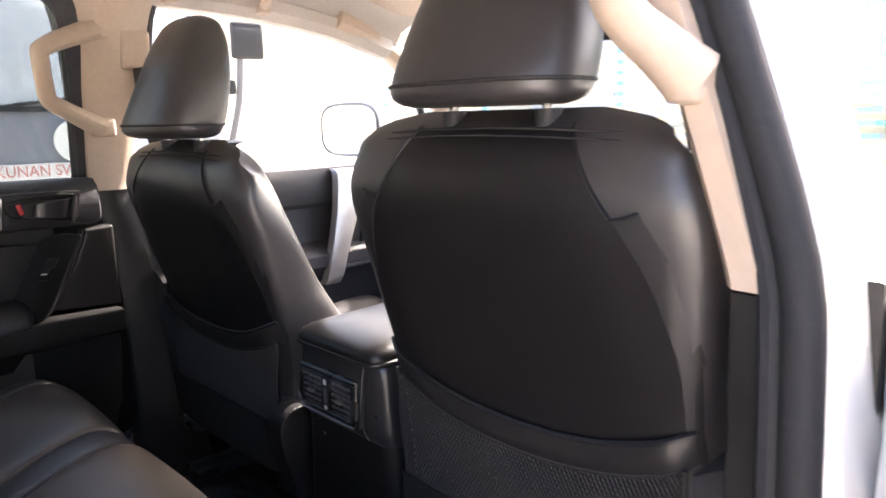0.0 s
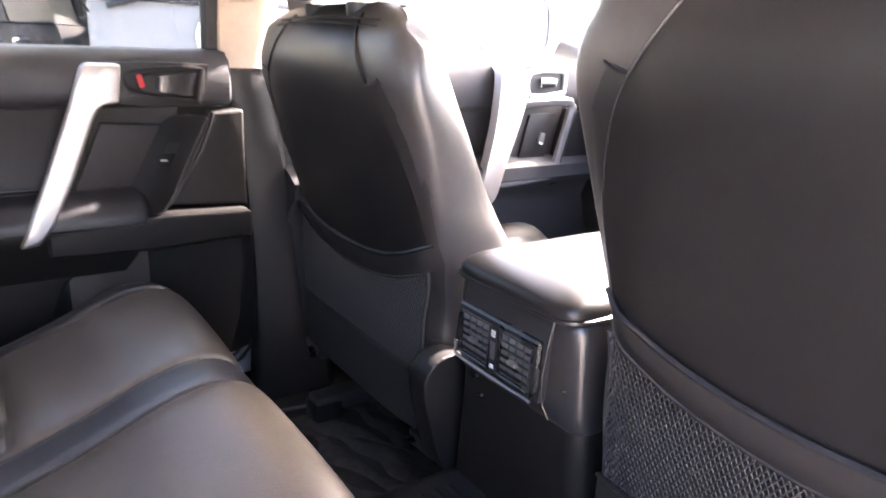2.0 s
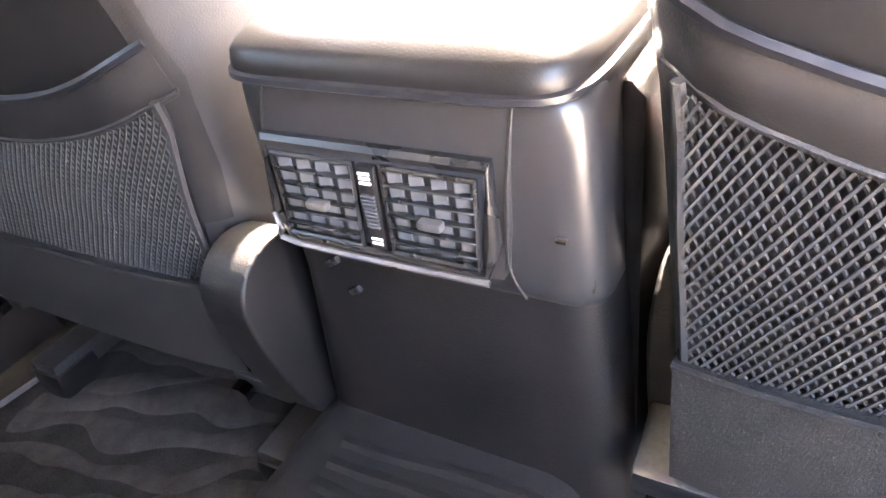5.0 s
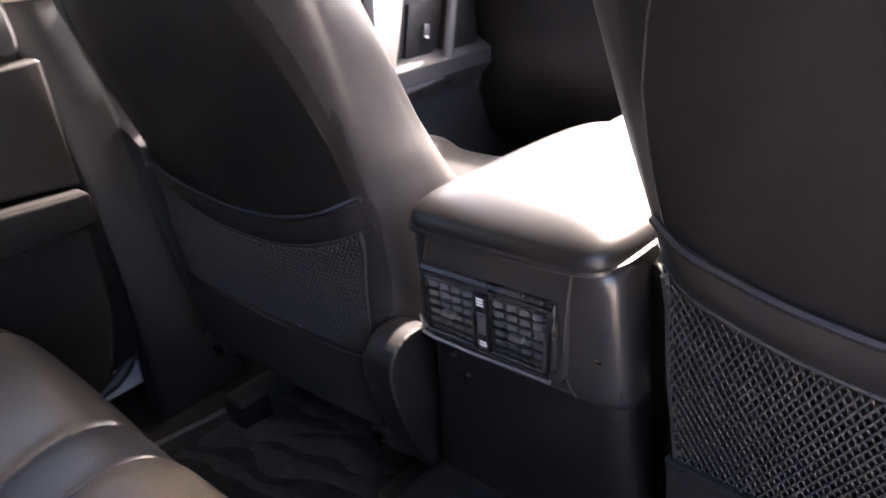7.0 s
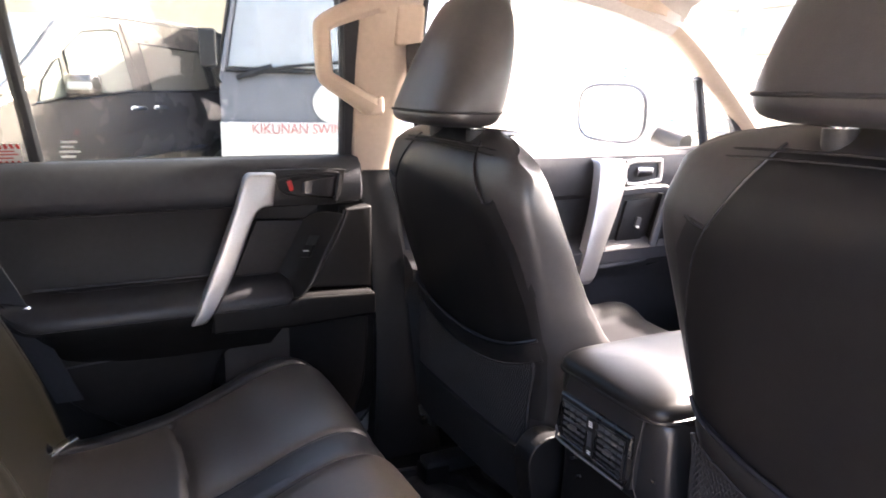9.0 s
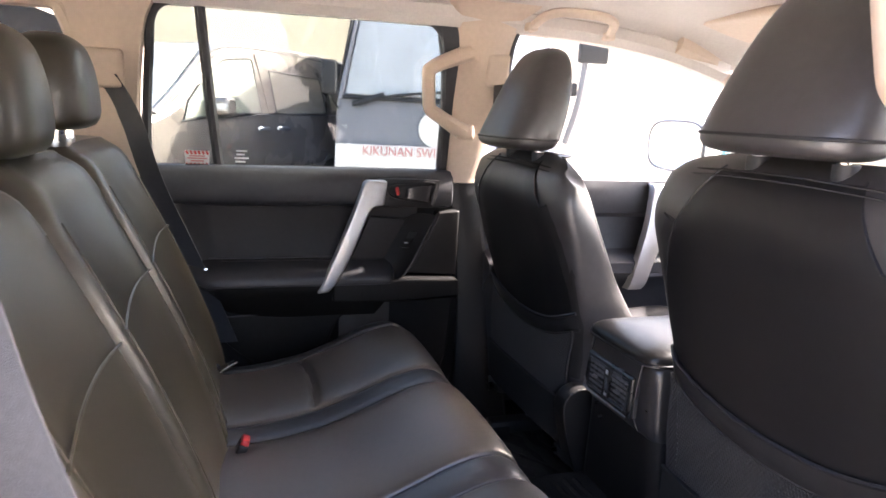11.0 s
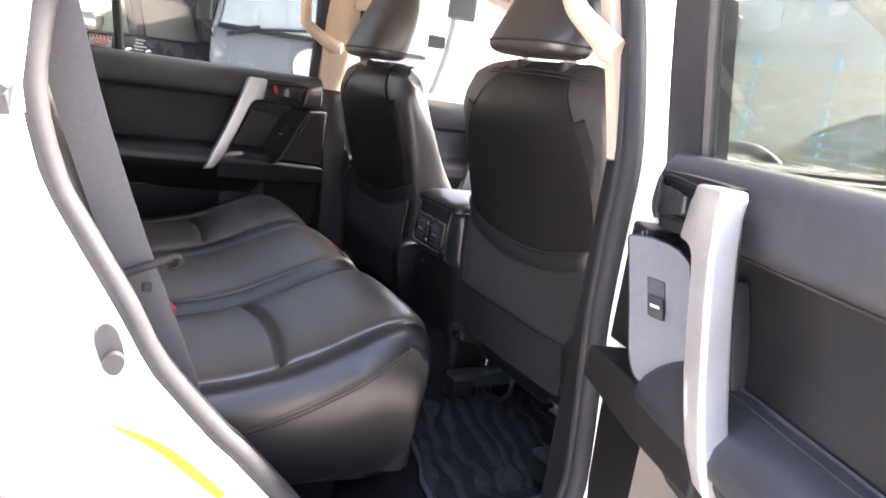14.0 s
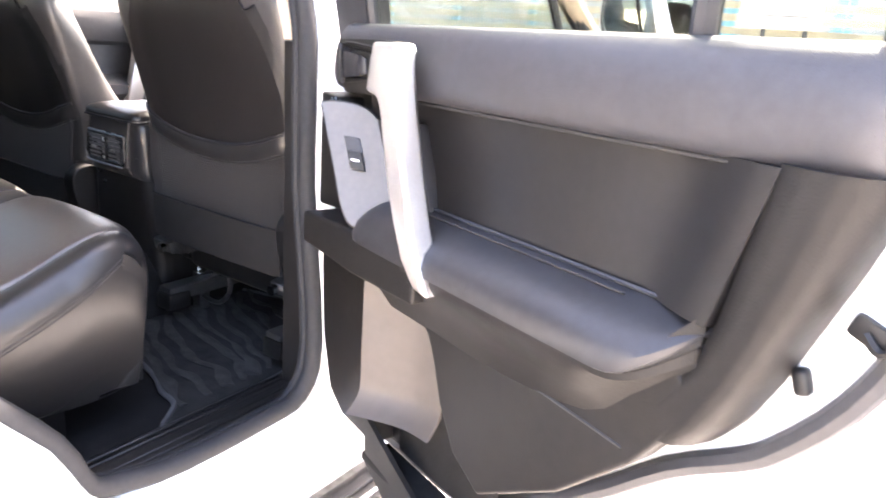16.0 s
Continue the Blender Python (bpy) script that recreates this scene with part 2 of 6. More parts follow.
def block(center, size, bevel=0.004, seg=2, turn=None, bm=None):
    own = bmesh.new()
    bmesh.ops.create_cube(own, size=1.0)
    bmesh.ops.scale(own, vec=size, verts=own.verts)
    if bevel:
        bmesh.ops.bevel(own, geom=list(own.edges), offset=bevel, segments=seg, affect="EDGES", profile=0.6, clamp_overlap=True)
    m = Matrix.Translation(center) @ (turn or Matrix.Identity(4))
    bmesh.ops.transform(own, matrix=m, verts=own.verts)
    return merged(own, bm)


def tube(path, r, n=8, k=4, closed=False, squash=1.0, bm=None):
    """A round bar along a smooth line."""
    bm = bm or bmesh.new()
    pts = crom(path, k, closed) if k > 1 else [Vector(p) for p in path]
    m, rings, side = len(pts), [], None
    for i, p in enumerate(pts):
        d = (pts[(i + 1) % m] - pts[i - 1]) if closed else (pts[min(i + 1, m - 1)] - pts[max(i - 1, 0)])
        d.normalize()
        if side is None:
            side = d.cross(Vector((0.3, 0.2, 0.93))).normalized()
        side = (side - d * side.dot(d)).normalized()
        up = d.cross(side)
        rad = r(i / (m - 1)) if callable(r) else r
        rings.append([bm.verts.new(p + side * math.cos(2 * math.pi * j / n) * rad + up * math.sin(2 * math.pi * j / n) * rad * squash) for j in range(n)])
    for i in range(m if closed else m - 1):
        a, b = rings[i], rings[(i + 1) % m]
        for j in range(n):
            bm.faces.new((a[j], a[(j + 1) % n], b[(j + 1) % n], b[j]))
    if not closed:
        bm.faces.new(rings[0][::-1])
        bm.faces.new(rings[-1])
    return bm


def ribbon(path, widths, thick, bm=None, k=5):
    """A flat band along a line; widths: half-width vectors at the line's points."""
    pts = crom(path, k)
    ws = crom(widths, k)
    rings = []
    for i, (p, w) in enumerate(zip(pts, ws)):
        d = (pts[min(i + 1, len(pts) - 1)] - pts[max(i - 1, 0)]).normalized()
        n = d.cross(w).normalized() * thick
        rings.append([p - w - n * 0.4, p + w - n * 0.4, p + w + n * 0.4, p - w + n * 0.4])
    return loft(rings, bm=bm)


def sheet(f, us, vs, thick, bm=None):
    """A sheet over a grid: f(u, v) gives the outer side, thick is the vector to the inner side."""
    bm = bm or bmesh.new()
    thick = Vector(thick)
    out = [[bm.verts.new(Vector(f(u, v))) for u in us] for v in vs]
    inn = [[bm.verts.new(Vector(f(u, v)) + thick) for u in us] for v in vs]
    nu, nv = len(us), len(vs)
    for i in range(nv - 1):
        for j in range(nu - 1):
            bm.faces.new((out[i][j], out[i][j + 1], out[i + 1][j + 1], out[i + 1][j]))
            bm.faces.new((inn[i][j], inn[i + 1][j], inn[i + 1][j + 1], inn[i][j + 1]))
    for i in range(nv - 1):
        for j in (0, nu - 1):
            bm.faces.new((out[i][j], out[i + 1][j], inn[i + 1][j], inn[i][j]))
    for j in range(nu - 1):
        for i in (0, nv - 1):
            bm.faces.new((out[i][j], inn[i][j], inn[i][j + 1], out[i][j + 1]))
    return bm


def span(a, b, n):
    return [a + (b - a) * i / (n - 1) for i in range(n)]


def letters(text, size, m, mat, parent, name="lettering", label="", depth=0.004):
    """Raised letters of the built-in font; m: their pose, x to the right and y up on the sign's face."""
    cu = bpy.data.curves.new(name, "FONT")
    cu.body, cu.size, cu.extrude, cu.align_x, cu.align_y = text, size, depth / 2, "CENTER", "CENTER"
    tmp = bpy.data.objects.new(name, cu)
    me = bpy.data.meshes.new_from_object(tmp)
    bpy.data.objects.remove(tmp)
    bpy.data.curves.remove(cu)
    me.transform(m)
    me.materials.clear()
    me.materials.append(mat)
    ob = new(name, me)
    ob.parent = parent
    if parent.type == "EMPTY":
        ob.matrix_parent_inverse = Matrix.Translation(-parent.location)
    if label:
        ob["label"] = label
    return ob


# ---- car shell ----
# The car: x to its right, y ahead, z up; the right rear doorway is open.
REAR_EDGE = [(0.56, -0.36), (0.6, -0.375), (0.64, -0.39), (0.67, -0.412), (0.75, -0.45), (0.86, -0.54), (0.89, -0.569), (0.98, -0.64), (1.05, -0.675), (1.13, -0.719),
             (1.186, -0.748), (1.273, -0.768), (1.36, -0.76), (1.4, -0.755), (1.465, -0.745), (1.508, -0.734), (1.56, -0.708), (1.6, -0.668), (1.625, -0.588)]
FRONT_EDGE = [(0.56, -0.04), (0.62, -0.01), (0.66, 0.010), (0.74, 0.016), (1.02, 0.016), (1.19, 0.022), (1.29, 0.030), (1.45, 0.046), (1.56, 0.046), (1.60, 0.010), (1.625, -0.09)]
DOOR_PLANE = [(0.5, 0.800), (0.74, 0.785), (1.02, 0.756), (1.19, 0.735), (1.29, 0.722), (1.33, 0.710), (1.60, 0.605), (1.70, 0.580)]

car = rooted("car_body", (0, 0, 0.0), "white four-wheel-drive body shell with open rear doorway", "car body")


def rear_skin():
    rings = []
    for z in span(0.56, 1.25, 26):
        e = lerp_table(REAR_EDGE, z)
        arch = -1.0 + math.sqrt(max(0.53 ** 2 - (z - 0.40) ** 2, 0.0)) if z < 0.93 else -1.75
        if z >= 0.90:
            arch = -1.75
        ys = [e, e - 0.004, e - 0.016, e - 0.045, e - 0.13, e - 0.30, -1.75]
        p = lerp_table(DOOR_PLANE, z)
        xs = [p - 0.02, p + 0.012, p + 0.030, max(p + 0.045, 0.80), 0.825, 0.845, 0.86]
        outer = [(x, max(y, arch), z) for x, y in zip(xs, ys)]
        inner = [(x - 0.035, max(y, arch) - 0.012, z) for x, y in zip(xs, ys)][::-1]
        rings.append(outer + inner)
    return loft(rings)


part("quarter_panel", rear_skin(), PAINT, car)
rings = []
for z in span(1.252, 1.66, 16):
    e = lerp_table(REAR_EDGE, z)
    lean = 0.735 - lerp_table(DOOR_PLANE, z) + 0.005
    w = 0.035 + max(0, z - 1.52) * 0.5
    rings.append([(0.715 - lean, e, z), (0.752 - lean, e - 0.004, z), (0.778 - lean, e - 0.014, z), (0.790 - lean, e - 0.028, z), (0.797 - lean, e - w - 0.02, z),
                  (0.76 - lean, e - w - 0.02, z), (0.70 - lean, e - 0.03, z)])
part("rear_door_pillar", loft(rings), PAINT, car)
# quarter window
bm = bmesh.new()
qw = [(-0.812, 1.262), (-0.797, 1.30), (-0.782, 1.45), (-0.757, 1.56), (-0.797, 1.60), (-1.35, 1.60), (-1.50, 1.50), (-1.52, 1.30), (-1.48, 1.255)]
tube([(0.806 - (z - 1.25) * 0.22, y - 0.02, z) for y, z in qw], 0.013, 8, 4, True, bm=bm)
part("quarter_window_seal", bm, RUBBER, car)
bm = bmesh.new()
loft([[(0.800 - (z - 1.25) * 0.22, y - 0.02, z) for y, z in qw], [(0.805 - (z - 1.25) * 0.22, y - 0.02, z) for y, z in qw]], bm=bm)
part("quarter_window", bm, GLASS_TINT, car, "dark tinted quarter window")
part("rear_side_upper", slab([(-1.50, 1.252), (-1.75, 1.252), (-1.75, 1.66), (-1.45, 1.66), (-1.52, 1.50)], "x", 0.72, 0.77, 0.004), PAINT, car)
# B-pillar outside, sill, roof side
rings = []
for z in span(0.56, 1.66, 30):
    e = lerp_table(FRONT_EDGE, z)
    p = lerp_table(DOOR_PLANE, z)
    rings.append([(p - 0.015, e + 0.004, z), (p + 0.018, e + 0.006, z), (p + 0.036, e + 0.014, z), (p + 0.044, e + 0.04, z), (p + 0.046, e + 0.12, z),
                  (p + 0.02, e + 0.16, z), (p - 0.01, e + 0.12, z), (p - 0.015, e + 0.02, z)])
part("centre_pillar", loft(rings), PAINT, car)
part("rocker", slab([(0.74, 0.600), (0.775, 0.632), (0.800, 0.630), (0.825, 0.60), (0.835, 0.54), (0.82, 0.44), (0.76, 0.40), (0.74, 0.42)], "y", -0.52, 1.45, 0.008), PAINT, car)
bm = slab([(0.645, 0.575), (0.650, 0.606), (0.665, 0.620), (0.720, 0.634), (0.765, 0.636), (0.785, 0.626), (0.785, 0.60), (0.70, 0.575)], "y", -0.43, 0.075, 0.005)
scuff = part("scuff_plate", bm, PLASTIC, car, "ribbed black plastic sill plate")
for i in range(5):
    part("rib", block((0.682 + i * 0.018, -0.18, 0.6265 + i * 0.0024), (0.005, 0.42, 0.005), 0.0015, 1), PLASTIC, scuff)
# side step
step = part("side_step", slab([(0.80, 0.405), (0.83, 0.425), (1.00, 0.425), (1.02, 0.41), (1.01, 0.37), (0.82, 0.36)], "y", -0.55, 1.5, 0.008), PLASTIC, car, "black plastic side step with silver ribs")
for i in range(5):
    part("rib", block((0.86 + i * 0.028, 0.45, 0.428), (0.008, 1.9, 0.007), 0.002, 1), SILVER if i % 2 else PLASTIC, step)
part("reflector", block((1.012, 0.10, 0.392), (0.008, 0.05, 0.022), 0.003), RED, step)


def door_seal():
    rear = [(lerp_table(DOOR_PLANE, z) + 0.004, y, z) for z, y in REAR_EDGE[3:]]
    front = [(lerp_table(DOOR_PLANE, z) + (0.004 if z < 1.1 else 0.015), y, z) for z, y in FRONT_EDGE[3:]][::-1]
    return rear + [(0.603, -0.32, 1.632)] + front + [(0.790, -0.02, 0.648), (0.792, -0.10, 0.634), (0.792, -0.27, 0.632), (0.790, -0.36, 0.648)]


part("door_seal", tube(door_seal(), 0.016, 10, 3, True), SEAL, car, "black rubber door seal")
part("inner_seal", tube([(x - 0.024, y + (0.006 if y < -0.35 else 0.0), z - (0.004 if z < 0.65 else 0)) for x, y, z in door_seal()], 0.010, 8, 3, True), SEAL, car)
# striker and the yellow tape on the doorway flange
bm = slab([(-0.691 + 0.013 * math.cos(a) + 0.010 * math.copysign(abs(math.sin(a)) ** 0.5, math.sin(a)) * -0.5, 1.022 + 0.030 * math.copysign(abs(math.sin(a)) ** 0.8, math.sin(a))) for a in span(0, 2 * math.pi * 23 / 24, 24)], "x", 0.790, 0.8095, 0.003, 2)
striker = part("striker", bm, RUBBER, car, "dark steel door striker")
bm = bmesh.new()
bmesh.ops.create_cone(bm, segments=16, radius1=0.012, radius2=0.011, depth=0.012, cap_ends=True, matrix=pose(0.812, -0.688, 1.010, 0, 90, 0))
part("striker_bolt", bm, RUBBER, striker)
bm = ribbon([(0.828, -0.690, 0.946), (0.829, -0.662, 0.930), (0.830, -0.634, 0.909), (0.831, -0.600, 0.875), (0.831, -0.569, 0.841)], [(0, 0.0008, 0.0008), (0, 0.0025, 0.003), (0, 0.0036, 0.0044), (0, 0.0040, 0.0048), (0, 0.0036, 0.0044)], 0.003)
part("tape_strip", bm, YELLOW, car, "bright yellow tape strip")
# wheel arch and wheel
arch_line = [(0.868, -1.0 + 0.525 * math.cos(a), 0.40 + 0.525 * math.sin(a)) for a in span(-0.1, math.pi + 0.1, 20)]
part("wheel_arch_flare", tube(arch_line, 0.022, 8, 2, squash=1.0), RUBBER, car)
part("wheel_arch_liner", loft([[(x, -1.0 + r * math.cos(a), 0.40 + r * math.sin(a)) for a in span(-0.1, math.pi + 0.1, 20)] + [(x, -1.0 + (r + 0.01) * math.cos(a), 0.40 + (r + 0.01) * math.sin(a)) for a in span(math.pi + 0.1, -0.1, 20)]
                               for x, r in ((0.56, 0.49), (0.86, 0.515))]), PLASTIC, car)
bm = loft([[(x, -1.0 + r * math.cos(a), 0.385 + r * math.sin(a)) for a in span(0, 2 * math.pi * 39 / 40, 40)] for x, r in ((0.62, 0.30), (0.61, 0.36), (0.64, 0.385), (0.80, 0.385), (0.83, 0.36), (0.82, 0.25))])
wheel = part("wheel", bm, RUBBER, car, "black rubber tyre")
bm = loft([[(x, -1.0 + r * math.cos(a), 0.385 + r * math.sin(a)) for a in span(0, 2 * math.pi * 29 / 30, 30)] for x, r in ((0.815, 0.248), (0.825, 0.23), (0.80, 0.20), (0.81, 0.06), (0.825, 0.03))])
part("rim", bm, SILVER, wheel)

# roof: outer skin, headliner, rails
roof_rows = [(-1.95, 1.70, 0.58), (-1.4, 1.755, 0.60), (-0.5, 1.775, 0.615), (0.3, 1.765, 0.615), (0.62, 1.735, 0.60), (0.80, 1.695, 0.585)]


def roof_ring(y, z, w, lift):
    xs = [-w - 0.02, -w, -w * 0.85, -w * 0.5, 0, w * 0.5, w * 0.85, w, w + 0.02]
    zs = [-0.095, -0.06, -0.025, -0.006, 0, -0.006, -0.025, -0.06, -0.095]
    top = [(x, y, z + d + lift) for x, d in zip(xs, zs)]
    return top + [(x, y, c + 0.006) for x, y, c in top[::-1]]


part("headliner", loft([roof_ring(y, z, w, 0) for y, z, w in roof_rows], 3), HEADLINER, car, "grey-beige woven fabric headliner")
part("roof_panel", loft([roof_ring(y, z + 0.035, w + 0.05, 0) for y, z, w in roof_rows], 2), PAINT, car)
for s in (-1, 1):
    part("roof_rail", tube([(s * 0.645, -1.95, 1.66), (s * 0.645, -0.6, 1.685), (s * 0.645, 0.2, 1.685), (s * 0.635, 0.55, 1.655), (s * 0.63, 0.78, 1.60)], 0.035, 8, 4, squash=1.0), HEADLINER, car)
    part("front_pillar", tube([(s * 0.62, 0.60, 1.665), (s * 0.645, 0.80, 1.60), (s * 0.68, 1.00, 1.48), (s * 0.72, 1.22, 1.32), (s * 0.735, 1.30, 1.24)], 0.040, 10, 5, squash=0.8), BEIGE, car,
         "beige windscreen pillar trim")
# windscreen
ws = [[(x, 0.83 - 0.0 * abs(x) - 0.06 * x * x, 1.685 - 0.06 * x * x) for x in span(-0.62, 0.62, 9)], [(x, 1.10 - 0.10 * x * x, 1.50) for x in span(-0.68, 0.68, 9)], [(x, 1.40 - 0.14 * x * x, 1.245) for x in span(-0.74, 0.74, 9)]]
bm = loft([r + [(x, y + 0.004, z + 0.004) for x, y, z in r[::-1]] for r in ws], 3)
part("windscreen", bm, GLASS, car, "clear windscreen").visible_shadow = False
bm = tube([(-0.60, 0.80, 1.665), (-0.3, 0.815, 1.685), (0, 0.82, 1.69), (0.3, 0.815, 1.685), (0.60, 0.80, 1.665)], 0.012, 6)
part("windscreen_seal", bm, RUBBER, car)
# interior floor, tunnel and side walls
part("floor_carpet", slab([(-0.84, -1.95), (0.76, -1.95), (0.76, 1.42), (-0.84, 1.42)], "z", 0.53, 0.572, 0.004), CARPET, car, "black carpet floor")
part("floor_tunnel", slab([(-0.145, 0.56), (-0.115, 0.69), (-0.082, 0.732), (0.130, 0.732), (0.160, 0.69), (0.188, 0.56)], "y", -0.20, 1.2, 0.025, 3), CARPET, car)
bm = bmesh.new()
for i in range(9):
    tube([(x, 0.075 - i * 0.026 + 0.006 * math.sin(9 * x + i) + 0.008 * noise.noise(Vector((x * 9, i * 0.7, 5))), 0.733) for x in span(-0.045, 0.125, 12)], lambda t, i=i: 0.0075 + 0.004 * noise.noise(Vector((t * 6, i, 1))), 6, 2, squash=0.6, bm=bm)
tagged(part("tunnel_ribs", bm, CARPET, car, "wavy carpet ribs"), kind="stuff")
part("firewall", slab([(-0.80, 0.40), (0.80, 0.40), (0.80, 1.22), (-0.80, 1.22)], "y", 1.40, 1.44, 0.01), PLASTIC, car)
part("bonnet", slab([(-0.80, 1.42), (0.80, 1.42), (0.78, 2.3), (0.6, 2.55), (-0.6, 2.55), (-0.78, 2.3)], "z", 1.02, 1.13, 0.04, 4), PAINT, car, "white bonnet")
part("front_wing", slab([(1.42, 0.55), (2.4, 0.55), (2.5, 1.05), (1.42, 1.12)], "x", 0.78, 0.86, 0.03, 3), PAINT, car)
part("tailgate", slab([(-0.74, 0.50), (0.74, 0.50), (0.76, 1.22), (-0.76, 1.22)], "y", -2.02, -1.95, 0.01), PLASTIC, car)
part("rear_window", slab([(-0.74, 1.22), (0.74, 1.22), (0.60, 1.64), (-0.60, 1.64)], "y", -1.985, -1.98, 0.0), GLASS, car)
part("boot_wall_left", slab([(-0.80, 0.55), (-1.95, 0.55), (-1.95, 1.26), (-0.86, 1.26), (-0.83, 1.15), (-0.66, 0.93), (-0.5, 0.75)], "x", -0.80, -0.70, 0.01), PLASTIC, car)
part("outer_side_left", slab([(-2.0, 0.50), (1.45, 0.50), (1.45, 1.2), (-2.0, 1.24)], "x", -0.90, -0.83, 0.01), PAINT, car)
part("boot_wall_right", slab([(-0.86, 0.60), (-1.95, 0.60), (-1.95, 1.25), (-0.86, 1.25)], "x", 0.66, 0.70, 0.01), PLASTIC, car)


# pillar trims: beige above the belt, black below it
def pillar_trim(s):
    rings = []
    for z, y0, y1, x in ((1.262, -0.012, 0.082, 0.684), (1.30, -0.012, 0.084, 0.682), (1.45, -0.014, 0.105, 0.664), (1.60, -0.018, 0.125, 0.640), (1.68, -0.03, 0.145, 0.615), (1.72, -0.06, 0.19, 0.585)):
        o = 0.05 if s < 0 else 0.032
        if s > 0:
            y0, x = y0 + 0.036, lerp_table([(1.262, 0.684), (1.30, 0.673), (1.45, 0.622), (1.60, 0.560), (1.68, 0.545), (1.72, 0.540)], z)
        rings.append([(s * (x + o), y0 - 0.004, z), (s * (x + 0.008), y0 - 0.002, z), (s * x, y0 + 0.008, z), (s * (x - 0.006), (y0 + y1) / 2, z), (s * x, y1 - 0.010, z), (s * (x + 0.010), y1, z), (s * (x + o), y1, z)])
    ob = part("pillar_trim", loft(rings, 3), BEIGE, car, "smooth beige centre pillar trim")
    rows = ((0.575, 0.02, 0.20, 0.665), (0.75, 0.03, 0.17, 0.668), (0.95, 0.03, 0.13, 0.676), (1.15, 0.012, 0.095, 0.684), (1.259, -0.010, 0.080, 0.688))
    if s > 0:
        rows = ((0.575, 0.016, 0.088, 0.700), (0.75, 0.018, 0.086, 0.698), (0.95, 0.020, 0.085, 0.694), (1.15, 0.022, 0.084, 0.689), (1.259, 0.023, 0.082, 0.686))
    rings = [[(s * (x + (0.05 if s < 0 else 0.055)), y0, z), (s * (x + 0.006), y0, z), (s * x, y0 + 0.012, z), (s * x, y1 - 0.012, z), (s * (x + 0.01), y1, z), (s * (x + 0.03), y1, z)]
             for z, y0, y1, x in rows]
    part("pillar_lower_trim", loft(rings, 3), PLASTIC, car)
    # belt guide with its fold
    inset = 0.0 if s < 0 else 0.072
    part("belt_guide", block((s * (0.650 - inset), 0.092, 1.560), (0.022, 0.066, 0.085), 0.012, 3, pose(0, 0, 0, 0, -s * 7)), BEIGE, ob)
    part("belt", ribbon([(s * (0.640 - inset), 0.105, 1.525), (s * (0.642 - inset * 0.5), 0.112, 1.42), (s * (0.652 if s < 0 else 0.640), 0.15 if s < 0 else 0.108, 1.28)], [(0, 0.022, 0.004)] * 3, 0.003), BELT_DARK, ob, "dark brown seat belt")
    if s > 0:
        part("belt_tongue", block((0.634, 0.092, 1.272), (0.004, 0.026, 0.052), 0.0015, 2, pose(0, 0, 0, 0, 6, 12)), CHROME, ob, "chrome belt tongue")
        part("tongue_cap", block((0.634, 0.094, 1.318), (0.016, 0.045, 0.042), 0.006, 3, pose(0, 0, 0, 0, 6, 12)), PLASTIC, ob)
    return ob


pillar_trim(-1)
pillar_trim(1)


def grab_handle(s):
    """The grip on the centre pillar, a bent bar."""
    line = [(s * 0.650, 0.012, 1.598), (s * 0.632, -0.060, 1.570), (s * 0.626, -0.092, 1.553), (s * 0.626, -0.099, 1.540), (s * 0.632, -0.094, 1.475), (s * 0.636, -0.090, 1.455), (s * 0.640, -0.078, 1.445), (s * 0.652, -0.035, 1.422), (s * 0.668, 0.012, 1.398)]
    if s > 0:
        line = [(0.580, 0.022, 1.634), (0.597, -0.030, 1.617), (0.604, -0.051, 1.600), (0.607, -0.055, 1.576), (0.613, -0.042, 1.508), (0.613, -0.032, 1.487), (0.618, -0.014, 1.470), (0.634, 0.006, 1.450), (0.650, 0.026, 1.428)]
    root = rooted("grab_handle", line[3], "beige plastic grab handle on the centre pillar", "grab handle", "pillar grab handles")
    part("grip", tube(line, lambda t: 0.0185 + 0.008 * abs(2 * t - 1) ** 3, 10, 4, squash=0.85), BEIGE, root)
    for i in (0, -1):
        part("foot", block(Vector(line[i]) + Vector((0, 0.006, 0)), (0.028, 0.050, 0.040), 0.010, 3), BEIGE, root)
    return root


grab_handle(-1)
grab_handle(1)


def roof_grip(s):
    root = rooted("roof_grip", (s * 0.60, 0.36, 1.70), "folded grey-beige roof grip handle", "grab handle", "roof grips")
    line = [(s * 0.612, 0.160, 1.665), (s * 0.590, 0.165, 1.676), (s * 0.555, 0.178, 1.694), (s * 0.540, 0.215, 1.703), (s * 0.538, 0.275, 1.704), (s * 0.542, 0.335, 1.701), (s * 0.558, 0.372, 1.690), (s * 0.592, 0.384, 1.672), (s * 0.612, 0.388, 1.660)]
    part("grip", tube(line, 0.013, 8, 5, squash=0.8), BEIGE, root)
    part("cap", block((s * 0.606, 0.162, 1.670), (0.03, 0.03, 0.022), 0.007, 3), BEIGE, root)
    part("cap", block((s * 0.606, 0.386, 1.664), (0.03, 0.03, 0.022), 0.007, 3), BEIGE, root)
    return root


roof_grip(-1)


